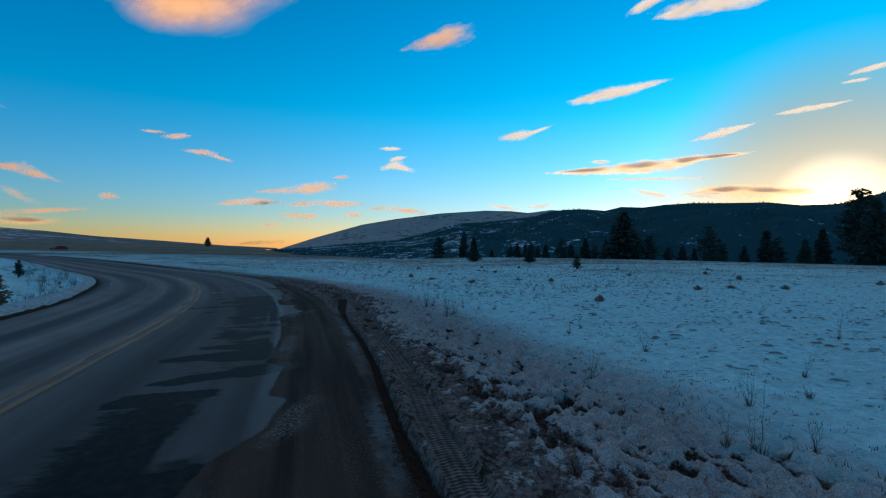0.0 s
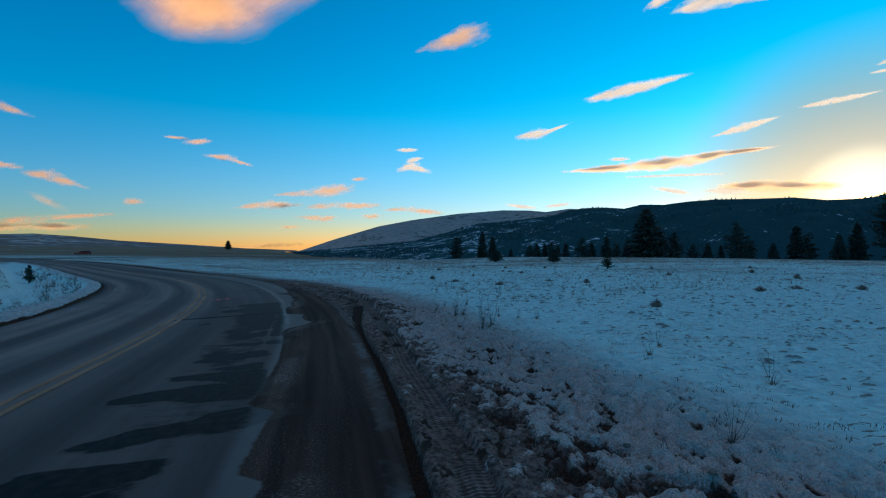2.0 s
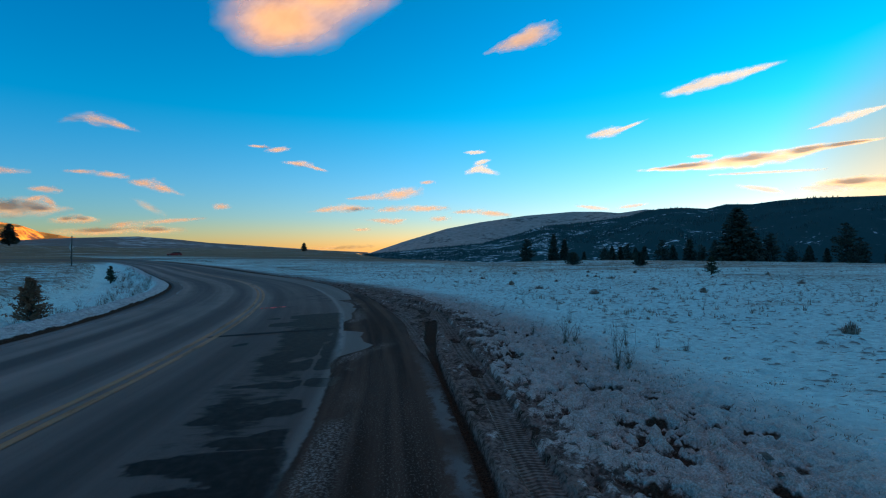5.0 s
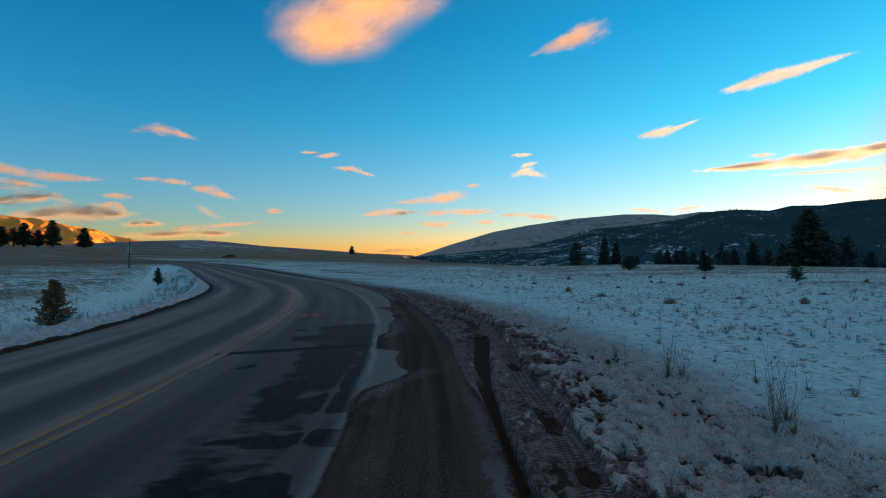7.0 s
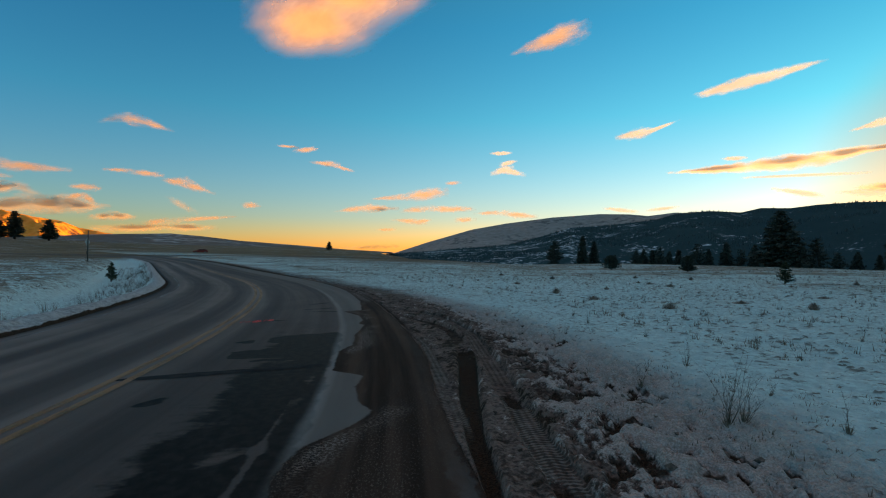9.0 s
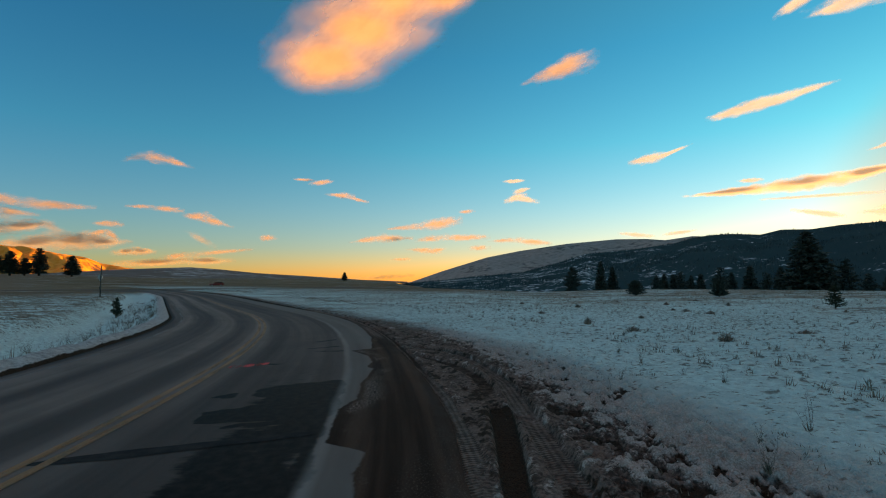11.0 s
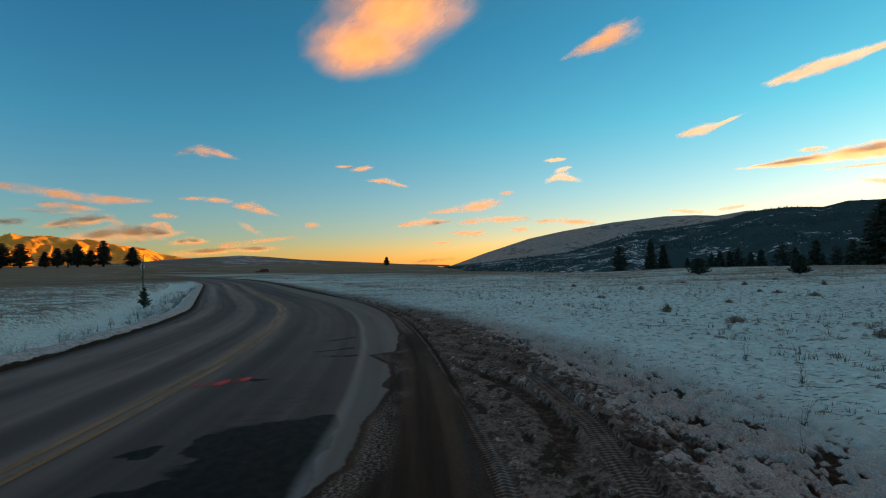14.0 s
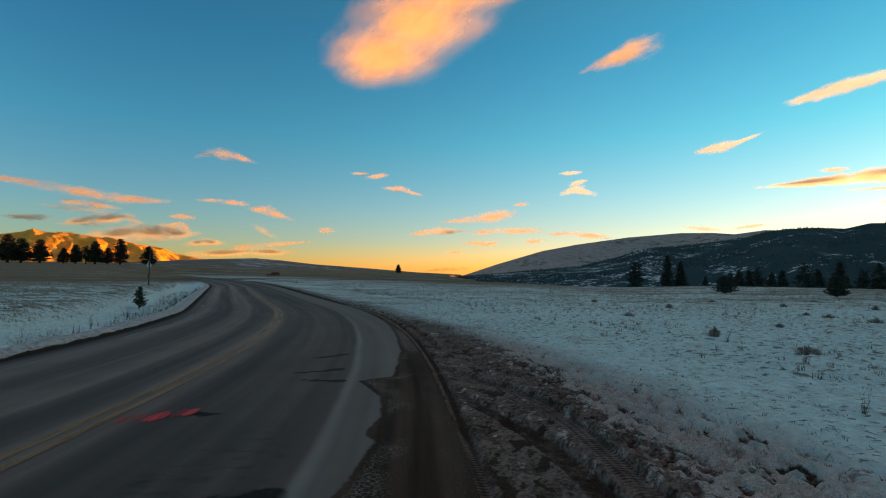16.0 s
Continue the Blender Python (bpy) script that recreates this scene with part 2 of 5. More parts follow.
    wet_shade_mix = n.ramp(n.math('ADD', wet_shade.outputs["Fac"], n.math('MULTIPLY', n.math('SUBTRACT', fine, 0.5), 0.7)), 0.35, 0.65)
    col = n.mix(wet_shade_mix, col, dark)
    # the print of a tyre: lugs of frost with soil between
    tread = n.add("ShaderNodeAttribute")
    tread.attribute_name = "tread"
    across = n.add("ShaderNodeAttribute")
    across.attribute_name = "across"
    chevron = n.math('SINE', n.math('ADD', n.math('MULTIPLY', s, 125.0), n.math('MULTIPLY', n.math('ABSOLUTE', across.outputs["Fac"]), 40.0)))
    rib = n.math('SINE', n.math('MULTIPLY', across.outputs["Fac"], 88.0))
    lug = n.ramp(n.math('ADD', n.math('ADD', chevron, n.math('MULTIPLY', rib, 0.6)), n.math('MULTIPLY', n.math('SUBTRACT', fine, 0.5), 4.5)), -0.6, 0.9)
    printed = n.ramp(n.math('ADD', tread.outputs["Fac"], n.math('MULTIPLY', n.math('SUBTRACT', mid, 0.5), 1.9)), 0.40, 0.85)
    col = n.mix(n.math('MULTIPLY', printed, 0.85), col, n.mix(lug, (0.10, 0.066, 0.052), (0.34, 0.25, 0.21)))
    ripple = n.noise(n.place((1.6, 6.0, 1), "World", turn=-12.0), 1.0, 4.0, 0.55, 0.6)
    h = n.math('ADD', n.math('MULTIPLY', crumb, 1.4), n.math('MULTIPLY', fine, 1.0))
    h = n.math('ADD', h, n.math('ADD', n.math('MULTIPLY', tiny, 0.22), n.math('MULTIPLY', ripple, 1.5)))
    h = n.math('ADD', h, n.math('MULTIPLY', n.math('MULTIPLY', lug, printed), 0.6))
    return n.finish(col, 0.9, n.bump(h, 0.9, 0.05), 0.04)


def road_material():
    """Worn salted tarmac: wheel tracks, black ice, a muddy right shoulder."""
    n = Nodes("tarmac")
    so = n.place(source="so")
    s, o = n.split(so)[0], n.split(so)[1]
    grain = n.noise(so, 90.0, 3.0, 0.7)
    fine = n.noise(so, 9.0, 5.0, 0.6)
    streak = n.noise(n.place((0.05, 2.2, 1), "so"), 1.0, 5.0, 0.55)
    cross = n.noise(n.place((1.25, 0.28, 1), "so", (3.1, 0, 0)), 1.0, 4.0, 0.55, 0.7)
    blot = n.noise(n.place((0.55, 0.9, 1), "so"), 1.0, 5.0, 0.55)
    base = n.mix(n.ramp(grain, 0.3, 0.7), (0.055, 0.040, 0.0360), (0.115, 0.084, 0.074))
    # dry salt dust between the wheel tracks, strongest in the far lane
    wave = n.math('COSINE', n.math('MULTIPLY', n.math('ADD', o, -0.1), 3.9))
    lane = n.ramp(o, -0.4, 0.5, 1.0, 0.25)
    slow = n.noise(n.place((0.02, 0.8, 1), "so", (0, 5, 0)), 1.0, 3.0, 0.5)
    dust = n.math('ADD', n.math('MULTIPLY', wave, 0.15), n.math('MULTIPLY', n.math('SUBTRACT', slow, 0.45), 0.65))
    dust = n.math('ADD', n.math('MULTIPLY', dust, lane), n.math('MULTIPLY', n.math('SUBTRACT', streak, 0.5), 0.7))
    col = n.mix(n.ramp(dust, -0.20, 0.38, 0.0, 0.85), base, (0.33, 0.235, 0.20))
    col = n.mix(n.math('MULTIPLY', n.ramp(blot, 0.45, 0.7), 0.25), col, (0.05, 0.043, 0.04))
    # the near lane is damp and darker all over
    col = n.mix(n.math('MULTIPLY', n.math('MULTIPLY', n.ramp(o, 0.1, 0.9), n.ramp(o, 2.45, 2.6, 1.0, 0.0)), 0.38), col, (0.026, 0.024, 0.025))
    # wet and iced dark patches in the right lane
    icy = n.add("ShaderNodeAttribute")
    icy.attribute_name = "ice"
    ice = n.ramp(n.math('ADD', icy.outputs["Fac"], n.math('MULTIPLY', n.math('SUBTRACT', n.noise(n.place((2.0, 0.8, 1), "so"), 4.0, 6.0, 0.7), 0.5), 0.7)), 0.33, 0.58)
    col = n.mix(n.math('MULTIPLY', ice, 0.96), col, n.mix(n.ramp(fine, 0.35, 0.7), (0.007, 0.0065, 0.0065), (0.022, 0.018, 0.016)))
    # faint worn edge line
    wob = n.math('ADD', o, n.math('MULTIPLY', n.math('SUBTRACT', n.noise(n.place((0.35, 0, 0), "so"), 1.0, 3.0), 0.5), 0.22))
    line = n.math('MULTIPLY', n.ramp(n.math('ABSOLUTE', n.math('SUBTRACT', wob, 2.58)), 0.0, 0.12, 1.0, 0.0), n.ramp(blot, 0.3, 0.6, 0.55, 1.0))
    line = n.math('MULTIPLY', line, n.math('MULTIPLY', n.ramp(s, 10.0, 13.0, 0.0, 0.9), n.ramp(s, 26.0, 36.0, 1.0, 0.25)))
    pan = n.math('MULTIPLY', n.ramp(n.math('ADD', wob, n.math('MULTIPLY', n.math('SUBTRACT', fine, 0.5), 0.15)), 2.5, 2.66), 0.5)
    col = n.mix(n.math('MULTIPLY', pan, n.ramp(blot, 0.25, 0.6, 0.6, 1.0)), col, (0.19, 0.165, 0.15))
    col = n.mix(n.math('MULTIPLY', line, 0.45), col, (0.36, 0.33, 0.31))
    # muddy shoulder with a scalloped border
    muddy = n.add("ShaderNodeAttribute")
    muddy.attribute_name = "mud"
    mudf = n.ramp(n.math('ADD', muddy.outputs["Fac"], n.math('MULTIPLY', n.math('SUBTRACT', fine, 0.5), 0.09)), -0.02, 0.02)
    gravel = n.noise(n.place((0.6, 1.0, 1), "so"), 52.0, 4.0, 0.75)
    mud = n.mix(n.ramp(n.noise(n.place((0.12, 3.0, 1), "so"), 1.0, 4.0), 0.35, 0.65), (0.036, 0.019, 0.014), (0.092, 0.050, 0.036))
    frost = n.math('MULTIPLY', n.math('MULTIPLY', n.ramp(gravel, 0.52, 0.66), n.ramp(s, 11.0, 15.0, 1.0, 0.45)), n.ramp(n.noise(n.place((0.25, 1.6, 1), "so", (7, 0, 0)), 1.0, 3.0), 0.40, 0.60))
    mud = n.mix(n.math('MULTIPLY', frost, 0.45), mud, (0.30, 0.225, 0.19))
    # frosted gravel along the border, and a pale frozen strip along the outer edge
    beside = n.math('MULTIPLY', n.ramp(muddy.outputs["Fac"], 0.03, 0.14), n.ramp(muddy.outputs["Fac"], 0.22, 0.48, 1.0, 0.0))
    beside = n.math('MULTIPLY', beside, n.ramp(n.noise(n.place((0.45, 0.7, 1), "so", (2, 5, 0)), 1.0, 4.0, 0.6), 0.46, 0.58))
    scratch = n.noise(n.place((1.8, 1.2, 1), "so", (1, 3, 0)), 24.0, 3.0, 0.7)
    mud = n.mix(n.math('MULTIPLY', n.math('MULTIPLY', beside, n.ramp(scratch, 0.46, 0.60)), 0.75), mud, (0.33, 0.25, 0.22))
    rim = n.add("ShaderNodeAttribute")
    rim.attribute_name = "rim"
    pale = n.math('ADD', rim.outputs["Fac"], n.math('MULTIPLY', n.math('SUBTRACT', fine, 0.5), 0.35))
    pale = n.math('MULTIPLY', n.math('MULTIPLY', n.ramp(pale, -0.20, -0.10), n.ramp(pale, -0.04, 0.02, 1.0, 0.0)), n.ramp(s, 9.0, 12.5, 1.0, 0.15))
    pale = n.math('MULTIPLY', pale, n.ramp(n.noise(n.place((0.7, 0.8, 1), "so", (9, 1, 0)), 1.0, 4.0, 0.65), 0.38, 0.62))
    mud = n.mix(n.math('MULTIPLY', pale, 0.4), mud, (0.27, 0.25, 0.245))
    col = n.mix(mudf, col, mud)
    # dark soil line at the left edge
    col = n.mix(n.ramp(n.math('ADD', o, n.math('MULTIPLY', n.math('SUBTRACT', fine, 0.5), 0.3)), -3.86, -3.72, 1.0, 0.0), col, (0.03, 0.026, 0.024))
    rough = n.mix(ice, n.mix(mudf, (0.75, 0.75, 0.75), (0.85, 0.85, 0.85)), (0.6, 0.6, 0.6))
    h = n.math('ADD', n.math('MULTIPLY', grain, n.math('SUBTRACT', 1.0, n.math('MULTIPLY', ice, 0.8))), n.math('MULTIPLY', n.math('MULTIPLY', gravel, mudf), 2.0))
    return n.finish(col, rough, n.bump(h, 0.45, 0.012), n.mix(n.math('MAXIMUM', ice, mudf), (0.10, 0.10, 0.10), (0.03, 0.03, 0.03)))


def paint_material(name, color, wear_lo, wear_hi):
    """Road paint worn through to the tarmac."""
    n = Nodes(name)
    so = n.place(source="so")
    wear = n.math('ADD', n.math('MULTIPLY', n.noise(n.place((0.5, 6, 1), "so"), 1.2, 5.0, 0.65), 0.5), n.math('MULTIPLY', n.noise(so, 60.0, 4.0, 0.7), 0.5))
    n.finish(n.mix(n.noise(so, 20.0), tuple(c * 0.8 for c in color), color), 0.6)
    hole = n.add("ShaderNodeBsdfTransparent")
    mixer = n.add("ShaderNodeMixShader")
    n.put(mixer.inputs[0], n.ramp(wear, wear_lo, wear_hi))
    n.t.links.new(hole.outputs[0], mixer.inputs[1])
    n.t.links.new(n.bsdf.outputs[0], mixer.inputs[2])
    n.t.links.new(mixer.outputs[0], n.out.inputs[0])
    return n.mat


def hill_material(name, bare, wooded, snow, amount, scale, snow_at, lean=0.0):
    """Slope with snow, grass and woods in patches."""
    n = Nodes(name)
    w = n.place(source="World")
    a, b = n.noise(w, scale, 6.0, 0.6), n.noise(w, scale * 7, 5.0, 0.65)
    c = n.math('ADD', n.math('MULTIPLY', a, 0.5), n.math('MULTIPLY', b, 0.5))
    if lean:
        c = n.math('ADD', c, n.ramp(n.math('DIVIDE', n.split(w)[0], n.split(w)[1]), -0.05, 0.5, 0.55 * lean, -0.5 * lean))
    col = n.mix(n.ramp(b, 0.3, 0.7), bare, snow)
    col = n.mix(n.ramp(c, snow_at, snow_at + 0.07, amount, 0.0), col, wooded)
    return n.finish(col, 0.95, n.bump(b, 0.4, 8.0), 0.02)


def cloud_material(name, through_light, tone, cover=0.95, crisp=0.6, white=(0.60, 0.56, 0.49)):
    """Thin cloud: light comes through it, soft rim, heavier middle. tone and white put evening tint and dimness into
    its colour.
    """
    n = Nodes(name)
    density = n.add("ShaderNodeAttribute")
    density.attribute_name = "thickness_map"
    body = n.math('ADD', density.outputs["Fac"], n.math('MULTIPLY', n.math('SUBTRACT', n.noise(n.place((1.2, 3.0, 1), "so"), 1.0, 3.0, 0.5), 0.5), 0.2))
    alpha = n.ramp(body, 0.0, crisp, 0.0, cover)
    heavy = n.add("ShaderNodeAttribute")
    heavy.attribute_name = "heavy"
    dif, tra = n.add("ShaderNodeBsdfDiffuse"), n.add("ShaderNodeBsdfTranslucent")
    belly = n.mix(n.ramp(body, 0.4, 1.2), tuple(c * tone for c in white), tuple(c * tone * 0.88 for c in white))
    # streaks of noise darken and redden the colour like shaded folds
    fold_shading = n.noise(n.place((0.3, 0.5, 1), "so"), 1.0, 4.0, 0.55, 0.4)
    belly = n.mix(n.ramp(fold_shading, 0.32, 0.68), belly, tuple(c * tone * 0.78 * k for c, k in zip(white, (1.0, 0.96, 0.95))))
    for k in (dif, tra):
        n.put(k.inputs["Color"], belly)
    m1, m2 = n.add("ShaderNodeMixShader"), n.add("ShaderNodeMixShader")
    n.put(m1.inputs[0], n.ramp(heavy.outputs["Fac"], 0.75, 1.25, 0.95 if through_light < 0.5 else through_light, through_light))
    n.t.links.new(dif.outputs[0], m1.inputs[1])
    n.t.links.new(tra.outputs[0], m1.inputs[2])
    clear = n.add("ShaderNodeBsdfTransparent")
    n.put(m2.inputs[0], alpha)
    n.t.links.new(clear.outputs[0], m2.inputs[1])
    n.t.links.new(m1.outputs[0], m2.inputs[2])
    n.t.links.new(m2.outputs[0], n.out.inputs[0])
    return n.mat


M_GROUND, M_ROAD = ground_material(), road_material()
# dimmer copies away from the sun; evening tint is in the base colours
M_CLOUDS = {"big": cloud_material("big_cloud", 0.7, 0.97, 0.98, 1.25, (0.64, 0.53, 0.43)), "warm": cloud_material("warm_cloud", 0.7, 0.82, 0.88, 1.2, (0.60, 0.54, 0.50)), "warm2": cloud_material("salmon_cloud", 0.7, 0.74, 0.84, 1.25, (0.60, 0.53, 0.49)),
            "thin": cloud_material("thin_cloud", 0.85, 0.88, 0.95, 1.0, (0.47, 0.63, 0.93)), "thick": cloud_material("thick_cloud", 0.30, 0.95, 0.96, 0.9, (0.56, 0.57, 0.57)), "dark": cloud_material("dark_cloud", 0.3, 0.62, 0.85, 1.3), "faint": cloud_material("faint_cloud", 0.8, 0.75, 0.45, 1.4)}
M_YELLOW = paint_material("yellow_paint", (0.36, 0.140, 0.038), 0.26, 0.58)
M_WHITE = paint_material("white_paint", (0.32, 0.28, 0.255), 0.36, 0.64)
M_RED = paint_material("red_paint", (0.90, 0.012, 0.010), 0.45, 0.55)
M_TAR = simple("tar", (0.026, 0.025, 0.026), (0.046, 0.042, 0.040), 6.0, 0.9, 0.2, spec=0.03)
# woods, grass and snow of the ridge tinted teal in place of haze
M_RIDGE = hill_material("wooded_ridge", (0.15, 0.19, 0.20), (0.024, 0.062, 0.068), (0.60, 0.70, 0.74), 1.0, 0.011, 0.562, 0.08)
M_FAR = hill_material("far_slope", (0.24, 0.23, 0.215), (0.11, 0.115, 0.115), (0.36, 0.34, 0.32), 0.9, 0.0035, 0.40)
M_RISE = hill_material("low_rise", (0.27, 0.22, 0.19), (0.17, 0.135, 0.115), (0.50, 0.50, 0.50), 0.9, 0.004, 0.525)
# grass and snow coloured orange to stand in for low sunlight
M_HILLS = hill_material("sunset_tinted_hills", (0.84, 0.30, 0.035), (0.16, 0.10, 0.08), (0.95, 0.44, 0.10), 0.9, 0.003, 0.38)
M_NEEDLE = simple("needles", (0.018, 0.026, 0.020), (0.045, 0.060, 0.042), 3.0, 0.8, 0.3)
# blue-green base colour carries the haze of distance
M_FARNEEDLE = simple("haze_tinted_woods", (0.018, 0.046, 0.050), (0.034, 0.074, 0.078), 0.02, 0.9, 0.0)
M_BARK = simple("bark", (0.03, 0.022, 0.017), (0.085, 0.062, 0.045), 8.0, 0.9, 0.6)
M_STEM = simple("dry_stem", (0.05, 0.034, 0.022), (0.15, 0.105, 0.065), 20.0, 0.85, 0.2)
M_STRAW = simple("dry_grass", (0.12, 0.085, 0.062), (0.30, 0.215, 0.155), 9.0, 0.85, 0.1)


# ---- shape tools ----
def smooth(x, lo, hi):
    f = np.clip((np.asarray(x, float) - lo) / (hi - lo), 0, 1)
    return f * f * (3 - 2 * f)


def value_noise(x, y, seed=0):
    xi, yi = np.floor(x).astype(np.int64), np.floor(y).astype(np.int64)
    u, v = x - xi, y - yi
    u, v = u * u * (3 - 2 * u), v * v * (3 - 2 * v)

    def h(a, b):
        k = (a * 374761393 + b * 668265263 + seed * 2147483 + 974711) & 0x7FFFFFFF
        k = ((k ^ (k >> 13)) * 1274126177) & 0x7FFFFFFF
        return ((k ^ (k >> 16)) & 0xFFFF) / 65535.0
    return (h(xi, yi) * (1 - u) + h(xi + 1, yi) * u) * (1 - v) + (h(xi, yi + 1) * (1 - u) + h(xi + 1, yi + 1) * u) * v


def fbm(x, y, octaves=4, seed=0, gain=0.5):
    out, amp, total = 0.0, 1.0, 0.0
    for i in range(octaves):
        out, total = out + amp * value_noise(x * 2 ** i + 17.3 * i, y * 2 ** i - 9.1 * i, seed + i), total + amp
        amp *= gain
    return out / total - 0.5


# the road's centre line: straight, a left bend, straight again
STEP = 0.25
S_ALL = np.arange(-60, 420, STEP)
HEAD = radians(16.58) + 0.01639 * np.clip(S_ALL - 9.91, 0, 30.7) + 0.0045 * np.clip(S_ALL - 75, 0, 40)
CX, CY = np.cumsum(-np.sin(HEAD) * STEP), np.cumsum(np.cos(HEAD) * STEP)
ZERO = int(round(60 / STEP))
CX, CY = CX - CX[ZERO] - 3.12, CY - CY[ZERO]
MEAN = radians(33)


def road_xy(s, o):
    """The place at s metres along the road, o metres to the right of its centre line."""
    s, o = np.asarray(s, float), np.asarray(o, float)
    sc = np.clip(s, S_ALL[0], S_ALL[-1])
    x, y, h = np.interp(sc, S_ALL, CX), np.interp(sc, S_ALL, CY), np.interp(sc, S_ALL, HEAD)
    x, y = x - np.sin(h) * (s - sc), y + np.cos(h) * (s - sc)
    near = np.clip(o, -18, 18)
    rest = o - near
    return x + np.cos(h) * near + math.cos(MEAN) * rest, y + np.sin(h) * near + math.sin(MEAN) * rest


SKY_B = [-180, 10, 19, 22.7, 26.5, 30, 36, 42.5, 48, 55, 65, 90, 180]
SKY_E = [-0.4, -0.5, -0.36, -0.25, 0.0, 0.04, 0.06, 0.07, 0.20, 0.46, 0.5, 0.4, -0.4]


def land(x, y):
    """Height of the land without its small forms."""
    x, y = np.asarray(x, float), np.asarray(y, float)
    dx, dy = x + 1.5, y - 6
    r, th = np.hypot(dx, dy), np.degrees(np.arctan2(-dx, dy))
    plane = 0.01315 * x - 0.00886 * y
    # right: a field that ends at a brow, with the valley behind
    brow = 88 + 14 * np.sin(np.radians(th * 5))
    zb = 1.5 - brow * np.tan(np.radians(1.28 + 0.42 * np.exp(-((th - 4) / 7.0) ** 2)))
    right = np.where(r < brow, zb * r / brow, zb - 0.0006 * np.minimum(r - brow, 90) ** 2 - 0.108 * np.clip(r - brow - 90, 0, 500))
    right = np.where(r > 1200, right - (r - 1200) * 0.012, right)
    # left: a plain that swells to a low skyline
    top = 1.5 + 850 * np.tan(np.radians(np.interp(th, SKY_B, SKY_E)))
    f = np.clip((r - 240) / 610, 0, 1)
    left = -0.85 * smooth(r, 30, 100) - 0.2 * smooth(r, 110, 190) + (top + 1.05) * f ** 1.25
    left = np.where(r > 850, top - (r - 850) * 0.012, left)
    side = smooth(th, 9, 22) * (1 - smooth(np.abs(th), 130, 175))
    back = smooth(-th, 70, 110)
    side = np.maximum(side, back)
    far = right * (1 - side) + left * side
    k = smooth(r, 28, 105)
    return plane * (1 - k) + far * k


# two wheel tracks that come off the verge back on to the road
RUT_S = [-6, 3.8, 5, 6, 7.9, 10, 11, 12, 13.3, 15.6, 17.4, 18.1, 19, 19.7, 20.8, 23]
RUT_O = [3.72, 3.88, 3.96, 4.03, 4.09, 4.08, 4.10, 4.13, 4.30, 4.73, 4.85, 4.78, 4.6, 4.3, 3.95, 3.6]
TREAD_S = [-6, 2, 3.8, 4.5, 6, 8, 10.2, 12, 13.4, 15.6, 17, 19, 19.8, 20.6, 21.2, 22.1, 24]
TREAD_O = [4.0, 4.12, 4.25, 4.33, 4.44, 4.48, 4.63, 4.67, 4.78, 5.0, 5.18, 5.14, 5.05, 4.82, 4.43, 3.98, 3.6]
EDGE_S = [-6, 3, 5, 6, 8, 11, 12, 13.3, 15, 17.7, 20, 25, 60]
EDGE_O = [3.62, 3.76, 3.88, 3.95, 4.0, 4.0, 3.9, 3.86, 3.96, 3.90, 3.82, 3.80, 3.80]


def rut_o(s):
    return np.interp(s, RUT_S, RUT_O)


def edge_o(s):
    """Where the muddy shoulder ends and the verge begins."""
    return np.interp(s, EDGE_S, EDGE_O)


def left_shift(s):
    return 0.27 * (1 - smooth(s, 16, 25))


def clumps(x, y, size=0.5, seed=0):
    """Low clumps of dead grass that break the snow, one at most in each cell, thicker in some places."""
    u, v = x * math.cos(0.2) + y * math.sin(0.2), y * math.cos(0.2) - x * math.sin(0.2)
    v = v * 1.5
    cu, cv = np.floor(u / size), np.floor(v / size)
    out = np.zeros_like(x)
    for du in (-1, 0, 1):
        for dv in (-1, 0, 1):
            a, b = cu + du, cv + dv
            r = [value_noise(a * 3.0 + 0.0, b * 3.0 + 0.0, seed + k) for k in range(4)]
            here = r[2] + 1.0 * fbm(a * 0.22, b * 0.22, 2, seed + 9) > 0.52
            off = np.hypot((u - (a + r[0]) * size) / (0.035 + 0.10 * r[3] ** 2), (v - (b + r[1]) * size) / (0.05 + 0.09 * r[2] * r[3]))
            out = np.maximum(out, here * (1 - smooth(off, 0.45, 1.25)))
    return out


